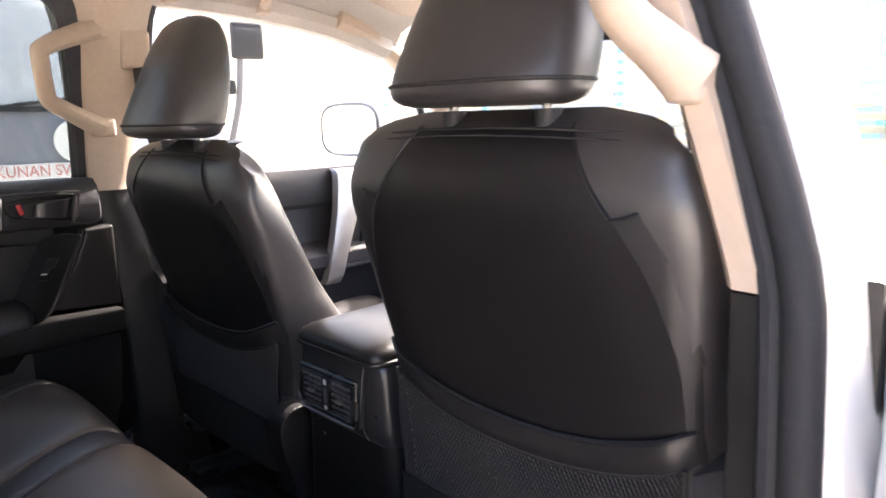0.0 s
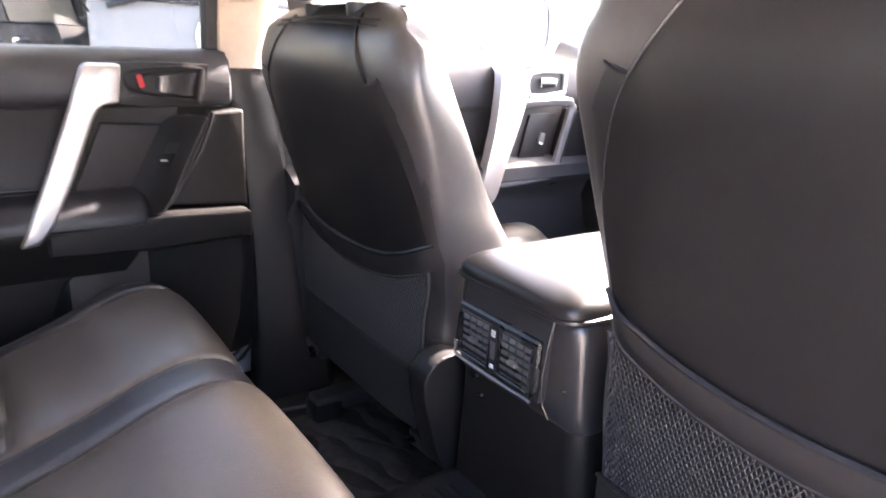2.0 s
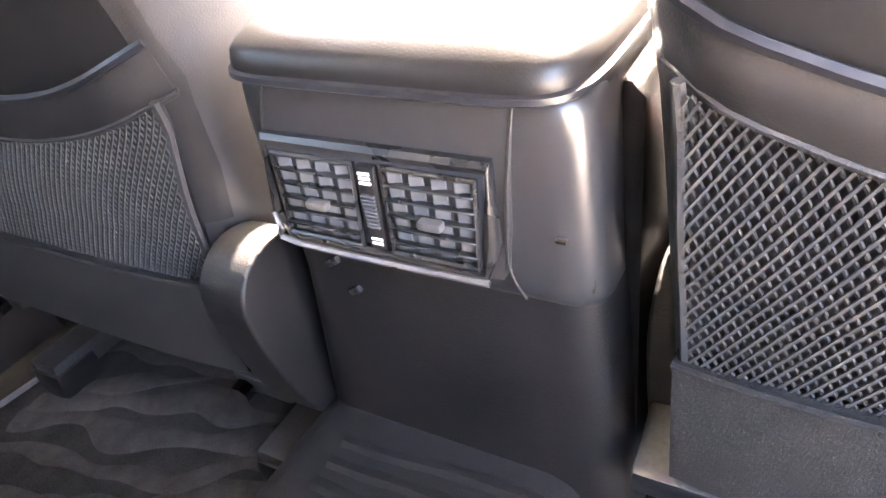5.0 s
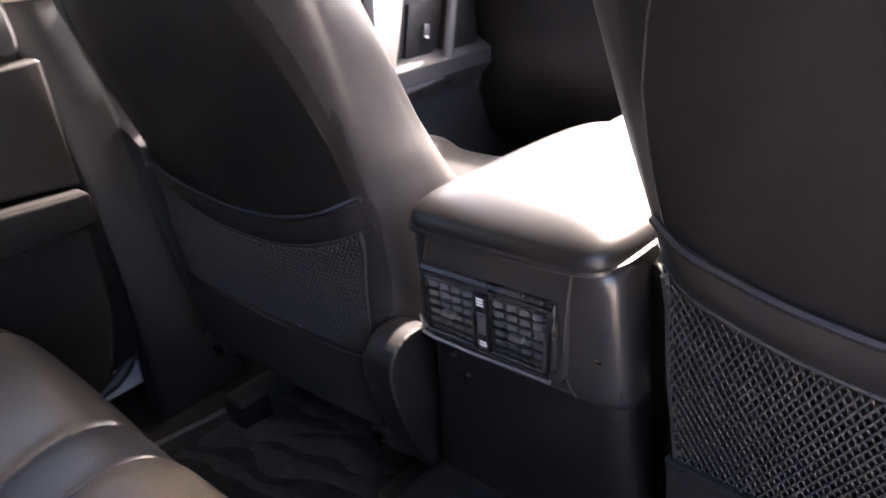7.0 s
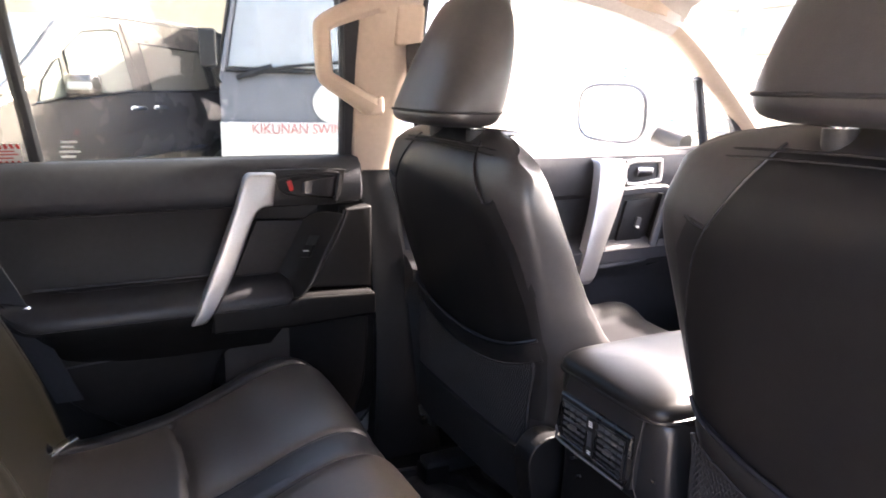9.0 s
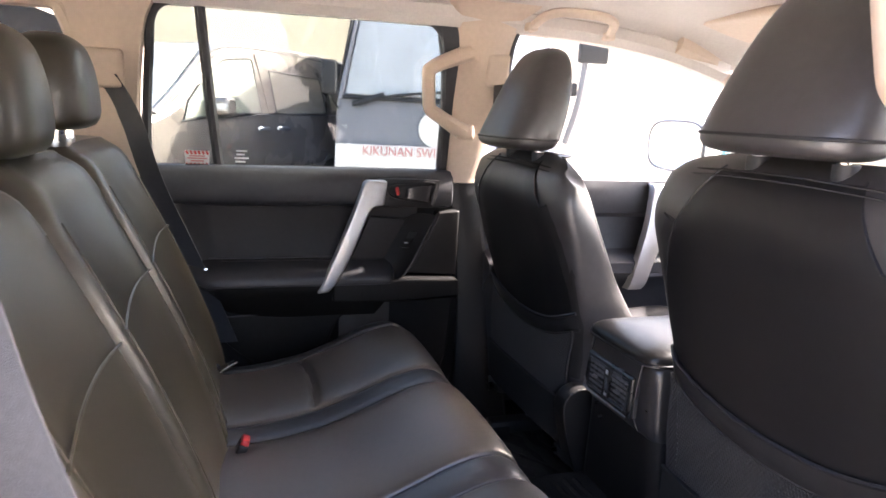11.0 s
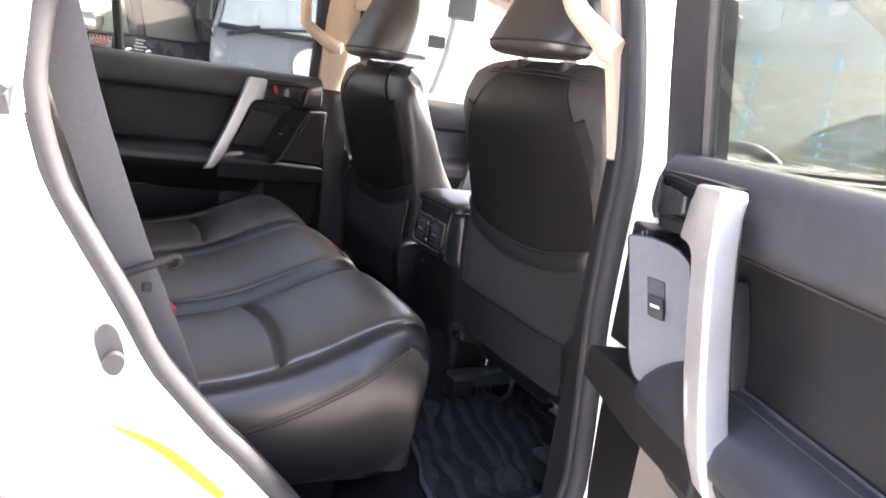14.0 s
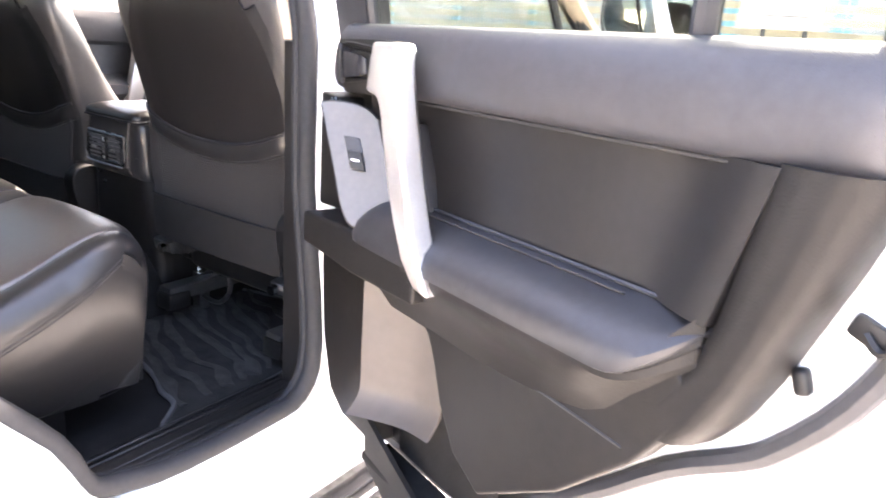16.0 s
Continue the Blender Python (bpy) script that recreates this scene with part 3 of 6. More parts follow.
def sun_visor(s):
    root = rooted("sun_visor", (s * 0.36, 0.68, 1.70), "padded beige sun visor folded up", "sun visor", "sun visors")
    bm = slab([(s * 0.14, 0.62), (s * 0.56, 0.61), (s * 0.57, 0.74), (s * 0.54, 0.775), (s * 0.16, 0.785), (s * 0.13, 0.75)], "z", -0.012, 0.012, 0.010, 3)
    bmesh.ops.transform(bm, matrix=Matrix.Translation((0, 0.70, 1.698)) @ pose(0, 0, 0, -13) @ Matrix.Translation((0, -0.70, 0)), verts=bm.verts)
    part("pad", bm, BEIGE, root)
    part("hinge_rod", tube([(s * 0.12, 0.765, 1.684), (s * 0.04, 0.77, 1.688)], 0.006, 8, 1), BEIGE, root)
    return root


sun_visor(-1)
sun_visor(1)
mirror_in = rooted("rear_view_mirror", (0.03, 0.86, 1.60), "black interior rear-view mirror on the windscreen", "mirror")
part("housing", block((0.03, 0.86, 1.60), (0.25, 0.03, 0.07), 0.014, 3, pose(0, 0, 0, 8, 0, 10)), PLASTIC, mirror_in)
part("mirror_glass", block((0.033, 0.843, 1.598), (0.235, 0.002, 0.058), 0.0, 1, pose(0, 0, 0, 8, 0, 10)), MIRROR, mirror_in)
part("stalk", tube([(0.03, 0.87, 1.61), (0.03, 0.89, 1.65), (0.03, 0.88, 1.67)], 0.010, 8), PLASTIC, mirror_in)

# rear left pillar trim with its shoulder belt
for s in (-1, 1):
    rings = [[(s * (x + 0.05), y0, z), (s * x, y0 - 0.006, z), (s * (x - 0.008), (y0 + y1) / 2, z), (s * x, y1, z), (s * (x + 0.05), y1, z)]
             for z, y0, y1, x in ((1.262, -0.772, -0.95, 0.665), (1.35, -0.775, -0.93, 0.662), (1.50, -0.765, -0.905, 0.642), (1.62, -0.745, -0.905, 0.620), (1.70, -0.70, -0.95, 0.590))]
    trim = part("rear_pillar_trim", loft(rings, 3), BEIGE, car, "beige rear pillar trim")
    part("belt_anchor", block((s * 0.632, -0.845, 1.505), (0.026, 0.095, 0.085), 0.012, 3, pose(0, 0, 0, 0, -s * 8)), BEIGE, trim)
bm = bmesh.new()
lw = [(-0.91, 1.30), (-0.905, 1.60), (-1.02, 1.64), (-1.45, 1.62), (-1.52, 1.45), (-1.45, 1.30)]
part("quarter_window_rim", tube([(-0.705 + (z - 1.3) * 0.2, y, z) for y, z in lw], 0.02, 8, 4, True), BEIGE, car)
bm = loft([[(-0.712 - d + (z - 1.3) * 0.2, y, z) for y, z in lw] for d in (0.0, 0.004)])
part("quarter_window_left", bm, GLASS_TINT, car, "dark tinted quarter window")
part("side_wall_upper_left", slab([(-1.52, 1.26), (-1.95, 1.26), (-1.95, 1.66), (-1.45, 1.64)], "x", -0.72, -0.66, 0.005), BEIGE, car)


# ---- doors ----
HINGE = Vector((0.772, 0.122, 0.60))


def rear_door(s, label):
    """A rear door in its closed place on the side s; the root stands at the hinge."""
    root = rooted("rear_door", (s * HINGE.x, HINGE.y, HINGE.z), label, "car door", "rear doors")
    X = lambda pts: [(s * x, y, z) for x, y, z in pts]
    # painted shell
    outline = [(0.065, 1.272), (0.075, 1.10), (0.075, 0.92), (0.055, 0.74), (0.02, 0.66), (-0.06, 0.625), (-0.30, 0.62), (-0.38, 0.645), (-0.46, 0.695), (-0.56, 0.775), (-0.66, 0.862), (-0.755, 0.935), (-0.83, 1.03), (-0.855, 1.15), (-0.86, 1.272)]
    part("door_shell", slab(outline, "x", s * 0.722, s * 0.80, 0.010, 3), PAINT, root, "white painted door shell")
    skin = [(0.085, 1.25), (0.10, 0.9), (0.08, 0.58), (-0.36, 0.57), (-0.47, 0.645), (-0.60, 0.75), (-0.74, 0.86), (-0.85, 0.98), (-0.885, 1.12), (-0.89, 1.25)]
    part("outer_skin", slab(skin, "x", s * 0.802, s * 0.835, 0.012, 3), PAINT, root)
    seal_line = [(0.06, 1.0), (0.055, 0.80), (0.02, 0.69), (-0.06, 0.648), (-0.30, 0.645), (-0.40, 0.680), (-0.547, 0.790), (-0.644, 0.880), (-0.715, 0.930), (-0.745, 0.958), (-0.790, 1.02), (-0.822, 1.10), (-0.832, 1.20)]
    part("lower_seal", tube(X([(0.720, y, z) for y, z in seal_line]), 0.012, 8, 3), RUBBER, root)
    # latch and buffer on the rear flank
    latch = part("latch", block((s * 0.716, -0.796, 1.082), (0.010, 0.042, 0.020), 0.006, 2, pose(0, 0, 0, 20)), PLASTIC, root, "black door latch")
    part("latch_hook", tube(X([(0.709, -0.790, 1.084), (0.706, -0.804, 1.074), (0.708, -0.818, 1.084)]), 0.004, 6), PLASTIC, latch)
    part("buffer", block((s * 0.714, -0.752, 1.026), (0.014, 0.014, 0.024), 0.006, 3, pose(0, 0, 0, -20)), PLASTIC, root)
    # backing of the trim
    fe = 0.0 if s > 0 else 0.05
    back = [(0.015 + fe, 1.268), (0.015 + fe, 1.0), (0.005 + fe, 0.80), (-0.03 + fe, 0.70), (-0.10, 0.665), (-0.34, 0.67), (-0.45, 0.74), (-0.55, 0.825), (-0.68, 0.965), (-0.745, 1.126), (-0.765, 1.268)]
    part("trim_backing", slab(back, "x", s * 0.695, s * 0.721, 0.006), DOOR_LOWER, root)
    # soft upper pad
    def pad_ring(y, fade):
        f = 0.030 * fade
        return X([(0.715, y, 1.292), (0.700, y, 1.294), (0.684 + f, y, 1.290), (0.672 + f, y, 1.276), (0.664 + f, y, 1.252), (0.662 + f, y, 1.225), (0.664 + f, y, 1.212), (0.669 + f, y, 1.202), (0.682 + f, y, 1.196), (0.715, y, 1.194)])
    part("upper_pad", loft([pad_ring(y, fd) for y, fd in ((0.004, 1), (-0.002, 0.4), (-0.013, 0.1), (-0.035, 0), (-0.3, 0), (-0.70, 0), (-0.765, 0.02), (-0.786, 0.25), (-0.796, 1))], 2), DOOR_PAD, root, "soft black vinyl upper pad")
    part("pad_stitch", tube(X([(0.676, y, 1.1965) for y in span(-0.02, -0.735, 8)]), 0.0022, 6, 2), STITCH, root)
    # recessed insert, armrest
    def ins(u, v):
        y, z = -0.10 - u * (0.626 - 0.034 * v), 1.201 - v * 0.139
        fade = min(1.0, max(0.0, (1 - u) / 0.16))
        fade = fade * fade * (3 - 2 * fade)
        dip = (0.011 * min(1, u * 8) ** 0.6 + 0.006 * math.sin(math.pi * v)) * fade
        return (s * (0.676 + dip - 0.006 * v - 0.016 * (1 - fade)), y, z)
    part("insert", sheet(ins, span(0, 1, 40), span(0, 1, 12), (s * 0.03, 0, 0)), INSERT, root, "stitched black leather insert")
    def arm_ring(y, d):
        lift = 0.050 * max(0.0, (-0.630 - y) / 0.067) ** 1.6
        pts = [(0.70, 1.068), (0.688, 1.066), (0.670 + d, 1.061), (0.648 + d, 1.053), (0.626 + d, 1.044), (0.611 + d, 1.032), (0.603 + d, 1.018), (0.604 + d, 1.006), (0.618 + d, 0.999), (0.65 + d * 0.5, 0.996), (0.70, 0.996)]
        return X([(min(x, 0.70), y, z + lift * (1.070 - z) / 0.060) for x, z in pts])
    part("armrest", loft([arm_ring(y, d) for y, d in ((-0.168, 0.024), (-0.176, 0.008), (-0.20, 0.001), (-0.30, 0.0), (-0.45, 0.001), (-0.58, 0.002), (-0.632, 0.006), (-0.658, 0.016), (-0.677, 0.034), (-0.690, 0.058), (-0.698, 0.084))], 3), ARM_LEATHER, root, "padded black armrest")
    # the hard shelf under the armrest
    def shelf_ring(y, d):
        low = 0.925 + 0.080 * max(0.0, (-0.55 - y) / 0.105) ** 1.2
        up = 0.046 * max(0.0, (-0.630 - y) / 0.067) ** 1.6
        return X([(0.70, y, 1.008 + up), (0.618 + d, y, 1.007 + up), (0.6085 + d, y, 1.004 + up), (0.6085 + d, y, 0.998 + up * 0.8), (0.6155 + d * 0.95, y, max(0.982, low + 0.022) + up * 0.4), (0.6290 + d * 0.8, y, max(0.962, low + 0.012)), (0.6440 + d * 0.25, y, max(0.936, low + 0.004)), (0.6570, y, low - 0.014), (0.70, y, low - 0.016)])
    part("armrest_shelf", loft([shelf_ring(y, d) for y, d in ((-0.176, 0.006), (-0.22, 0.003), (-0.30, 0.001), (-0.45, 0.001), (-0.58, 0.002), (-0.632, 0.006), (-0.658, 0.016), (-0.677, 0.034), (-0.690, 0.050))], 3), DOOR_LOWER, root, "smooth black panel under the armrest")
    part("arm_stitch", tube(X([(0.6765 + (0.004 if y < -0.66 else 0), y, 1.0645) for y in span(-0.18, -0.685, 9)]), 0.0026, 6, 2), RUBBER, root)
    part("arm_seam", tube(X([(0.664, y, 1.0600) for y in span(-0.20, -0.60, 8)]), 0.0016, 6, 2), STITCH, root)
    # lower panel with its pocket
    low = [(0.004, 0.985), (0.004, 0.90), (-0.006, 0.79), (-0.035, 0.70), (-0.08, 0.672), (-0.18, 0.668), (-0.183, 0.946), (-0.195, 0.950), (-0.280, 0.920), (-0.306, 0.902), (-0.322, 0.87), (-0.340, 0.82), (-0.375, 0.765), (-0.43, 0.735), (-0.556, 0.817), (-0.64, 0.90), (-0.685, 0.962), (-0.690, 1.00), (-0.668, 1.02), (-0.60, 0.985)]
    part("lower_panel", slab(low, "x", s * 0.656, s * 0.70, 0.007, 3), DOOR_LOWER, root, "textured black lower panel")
    inner, outer = [(0.93, -0.600), (0.97, -0.640), (1.02, -0.680), (1.062, -0.697), (1.13, -0.709), (1.201, -0.724)], [(0.93, -0.684), (0.97, -0.714), (1.02, -0.737), (1.126, -0.777), (1.201, -0.800)]
    def frame_skin(u, v):
        z = 1.204 - 0.262 * u
        roll = lerp_table([(0, 0.662), (0.12, 0.6580), (0.3, 0.6545), (0.62, 0.6540), (0.82, 0.660), (0.94, 0.676), (1.0, 0.702)], v)
        if u > 0.62:
            roll = max(roll, 0.6545 + 0.0022 * (u - 0.62) / 0.38)
        return (s * roll, lerp_table(inner, z) * (1 - v) + lerp_table(outer, z) * v, z)
    part("rear_frame", sheet(frame_skin, span(0, 1, 22), span(0, 1, 18), (s * 0.02, 0, 0)), DOOR_LOWER, root, "smooth rear border of the trim")
    part("lower_panel_seam", tube(X([(0.656, -0.36, 0.936), (0.656, -0.45, 0.926), (0.656, -0.63, 0.915)]), 0.002, 6), RUBBER, root)
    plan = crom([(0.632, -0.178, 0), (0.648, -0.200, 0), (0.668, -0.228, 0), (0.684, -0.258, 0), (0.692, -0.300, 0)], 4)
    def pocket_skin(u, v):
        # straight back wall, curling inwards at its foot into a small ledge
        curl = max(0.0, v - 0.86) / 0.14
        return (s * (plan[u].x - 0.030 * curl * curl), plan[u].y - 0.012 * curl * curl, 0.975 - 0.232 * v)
    # Wall paler and warmer than the trim: sunlight is put into its colour.
    pocket = part("door_pocket", sheet(pocket_skin, list(range(len(plan))), [0, 0.25, 0.5, 0.75, 0.86, 0.90, 0.94, 0.97, 1.0], (s * 0.004, 0, 0)), POCKET_PLASTIC, root, "door pocket, sunlight put into its grey-brown")
    part("pocket_back", slab([(-0.20, 0.76), (-0.30, 0.93), (-0.42, 0.93), (-0.43, 0.66), (-0.20, 0.66)], "x", s * 0.694, s * 0.698, 0.001, 1), CARPET, pocket)
    part("pocket_wall", sheet(lambda u, v: (s * (0.640 + 0.006 * v), -0.178 - u * 0.20, 0.728 - 0.10 * u + 0.012 * u * u - v * 0.09), span(0, 1, 14), span(0, 1, 4), (s * 0.008, 0, 0)), DOOR_LOWER, pocket)
    part("pocket_floor", block((s * 0.668, -0.29, 0.650), (0.05, 0.24, 0.014), 0.004), CARPET, pocket)
    part("recess_panel", slab([(-0.122, 1.164), (-0.228, 1.170), (-0.284, 1.042), (-0.186, 1.040)], "x", s * 0.668, s * 0.69, 0.004), RECESS, root, "grey panel behind the handle")
    # front pod: inner face, switch face, inside handle
    ridge = [(-0.046, 1.186), (-0.052, 1.165), (-0.072, 1.120), (-0.100, 1.066), (-0.118, 1.036), (-0.134, 1.022)]
    part("front_pod", slab([(0.012, 1.190), (0.012, 1.012)] + ridge[::-1], "x", s * 0.652, s * 0.70, 0.006, 3), DOOR_LOWER, root)
    part("arm_strip", slab([(fe * 0.5 - 0.020, 1.010), (fe * 0.5 - 0.020, 0.962), (-0.174, 0.954), (-0.330, 0.960), (-0.330, 1.008), (-0.318, 1.012), (-0.138, 1.016)], "x", s * 0.6095, s * 0.70, 0.008, 3), DOOR_LOWER, root, "smooth strip running into the armrest")
    for k in (0.0, 0.011):
        part("ridge_line", tube(X([(0.647 - 1.0 * k, y - k, z) for y, z in ridge]), 0.0030, 6, 3), PLASTIC_GLOSS, root)
    face = [Vector(p) for p in X([(0.617, -0.064, 1.180), (0.617, -0.148, 1.014), (0.672, -0.208, 1.014), (0.682, -0.134, 1.172)])]
    n = (face[1] - face[0]).cross(face[3] - face[0]).normalized() * (-s)
    if n.y > 0:
        n = -n
    bm = bmesh.new()
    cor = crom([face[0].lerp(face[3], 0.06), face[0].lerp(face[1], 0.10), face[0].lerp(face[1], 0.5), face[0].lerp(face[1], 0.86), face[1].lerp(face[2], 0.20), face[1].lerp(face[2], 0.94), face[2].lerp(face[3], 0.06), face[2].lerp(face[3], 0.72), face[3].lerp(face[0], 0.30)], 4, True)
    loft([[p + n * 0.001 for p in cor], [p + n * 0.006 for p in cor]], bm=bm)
    # Left panel goes to black: its shade is put into the colour.
    sw = part("switch_panel", bm, DOOR_GREY if s > 0 else PLASTIC, root, "light grey window switch panel" if s > 0 else "dark window switch panel")
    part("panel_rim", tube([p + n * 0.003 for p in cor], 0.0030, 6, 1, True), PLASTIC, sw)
    ax, az = (face[3] - face[0]).normalized(), (face[0] - face[1]).normalized()
    mid = (face[0] + face[1] + face[2] + face[3]) / 4 + ax * -0.008 + az * 0.012
    rot = Matrix((ax, az, ax.cross(az))).transposed().to_4x4()
    part("switch_well", block(mid + n * 0.006 + az * 0.012, (0.024, 0.040, 0.003), 0.001, 1, rot), RUBBER, sw)
    part("switch_button", block(mid + n * 0.009 - az * 0.004, (0.022, 0.028, 0.010), 0.003, 2, rot), PLASTIC, sw)
    part("switch_mark", block(mid + n * 0.0145 - az * 0.004, (0.012, 0.003, 0.001), 0.0, 1, rot), WHITE, sw)
    # inside handle: rounded surround, scooped cup, lever hinged at the front, lock tab
    bez = [(-0.050, 1.262), (-0.062, 1.270), (-0.200, 1.271), (-0.212, 1.262), (-0.214, 1.212), (-0.205, 1.203), (-0.082, 1.197), (-0.066, 1.203), (-0.056, 1.222)]
    bez = [(p.x, p.y) for p in crom([(y, z, 0) for y, z in bez], 3, True)]
    bz = part("handle_bezel", slab(bez, "x", s * 0.65, s * 0.69, 0.005, 3), PLASTIC, root, "black inside handle surround")
    def cup(u, v):
        y = -0.066 - 0.118 * u
        z = 1.259 - 0.010 * u * u - (0.044 - 0.012 * u) * v
        return (s * (0.6485 + 0.010 * math.sin(math.pi * v) * math.sin(math.pi * min(1, u * 1.15))), y, z)
    part("handle_cup", sheet(cup, span(0, 1, 14), span(0, 1, 8), (s * 0.001, 0, 0)), PLASTIC_GLOSS, bz, "glossy scooped cup")
    part("cup_rim", tube(X([(0.649, -0.062, 1.262), (0.649, -0.118, 1.263), (0.649, -0.180, 1.256), (0.649, -0.188, 1.240), (0.649, -0.172, 1.224), (0.649, -0.110, 1.214), (0.649, -0.068, 1.212), (0.649, -0.060, 1.230)]), 0.0026, 6, 3, True), PLASTIC, bz)
    bm = loft([X([(0.642, -0.066, 1.256), (0.642, -0.071, 1.216), (0.648, -0.071, 1.216), (0.648, -0.066, 1.256)]), X([(0.634, -0.090, 1.254), (0.634, -0.094, 1.218), (0.641, -0.094, 1.218), (0.641, -0.090, 1.254)]),
               X([(0.636, -0.128, 1.250), (0.636, -0.132, 1.223), (0.642, -0.132, 1.223), (0.642, -0.128, 1.250)]), X([(0.641, -0.140, 1.246), (0.641, -0.143, 1.227), (0.644, -0.143, 1.227), (0.644, -0.140, 1.246)])], 3)
    part("door_lever", bm, PLASTIC_GLOSS, bz, "dark satin inside door lever")
    part("lever_pivot", tube(X([(0.644, -0.0605, 1.262), (0.642, -0.066, 1.236), (0.644, -0.071, 1.208)]), 0.0042, 8, 3), PLASTIC, bz)
    part("lock_button", block((s * 0.643, -0.164, 1.241), (0.008, 0.010, 0.022), 0.003, 2, pose(0, 0, 0, 14)), RED if s < 0 else RUBBER, bz, "red lock tab" if s < 0 else "")
    # silver pull handle: a flat blade with a short arm at the top
    bar = [(-0.256, 1.262), (-0.246, 1.270), (-0.196, 1.269), (-0.206, 1.208), (-0.228, 1.205), (-0.238, 1.198), (-0.246, 1.184), (-0.286, 1.085), (-0.318, 1.020), (-0.342, 0.988), (-0.370, 0.984), (-0.326, 1.085), (-0.277, 1.205), (-0.262, 1.246)]
    bm = slab(bar, "x", s * 0.0, s * 0.032, 0.011, 4)
    bmesh.ops.subdivide_edges(bm, edges=[e for e in bm.edges if e.calc_length() > 0.05], cuts=3)
    for v in bm.verts:
        v.co.x += s * lerp_table([(0.98, 0.602), (1.01, 0.597), (1.06, 0.596), (1.15, 0.600), (1.21, 0.605), (1.25, 0.611), (1.272, 0.620)], v.co.z)
    part("pull_handle", bm, SILVER, root, "satin silver diagonal pull handle")
    # window: surround, divider, glass
    wl = lambda z: 0.722 - max(0, z - 1.27) * 0.20
    win = [(-0.030, 1.288), (-0.035, 1.45), (-0.045, 1.60), (-0.075, 1.655), (-0.15, 1.672), (-0.45, 1.678), (-0.66, 1.668), (-0.735, 1.640), (-0.748, 1.55), (-0.760, 1.40), (-0.762, 1.288)]
    part("window_seal", tube([(s * wl(z), y, z) for y, z in win], 0.011, 8, 3), RUBBER, root)
    part("window_surround", tube([(s * (wl(z) + 0.012), y + (0.045 if y > -0.1 else -0.04 if y < -0.7 else 0), z + (0.03 if z > 1.6 else 0)) for y, z in win], 0.022, 8, 3), RUBBER, root, "black window surround")
    rings = [X([(wl(z) - 0.012, y0, z), (wl(z) - 0.012, y1, z), (wl(z) + 0.03, y1, z), (wl(z) + 0.03, y0, z)]) for z, y0, y1 in ((1.27, 0.065, -0.03), (1.40, 0.06, -0.035), (1.55, 0.04, -0.045), (1.66, 0.0, -0.07))]
    part("front_sash", loft(rings, 2), RUBBER, root, "matt black door sash")
    part("window_divider", tube([(s * (wl(1.285) + 0.002), -0.600, 1.285), (s * (wl(1.48) + 0.002), -0.622, 1.48), (s * (wl(1.67) + 0.002), -0.640, 1.67)], 0.013, 8, 3), RUBBER, root, "black window divider bar")
    part("belt_moulding", tube(X([(0.722, 0.05, 1.284), (0.722, -0.4, 1.286), (0.722, -0.79, 1.284)]), 0.009, 8, 2), RUBBER, root)
    gl = [(y, z) for y, z in win]
    bm = loft([[(s * (wl(z) + 0.000), y, z) for y, z in gl], [(s * (wl(z) + 0.004), y, z) for y, z in gl]])
    glass = part("window_glass", bm, GLASS_REAR, root, "lightly tinted side window")
    for i, w in enumerate((0.026, 0.020, 0.034, 0.024) if s < 0 else ()):
        part("etched_mark", block((s * (wl(1.328 - i * 0.009) - 0.002), -0.547 - 0.003 * (i % 2), 1.328 - i * 0.009), (0.001, w, 0.004), 0.0, 1), WHITE, glass, "small pale etched glass mark")
    return root


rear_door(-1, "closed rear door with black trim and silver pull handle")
right_door = rear_door(1, "wide-open rear door with black trim and silver pull handle")
right_door.matrix_basis = Matrix.Translation(HINGE) @ pose(0, 0, 0, 0, 0, 70.5) @ pose(0, 0, 0, -1.0)


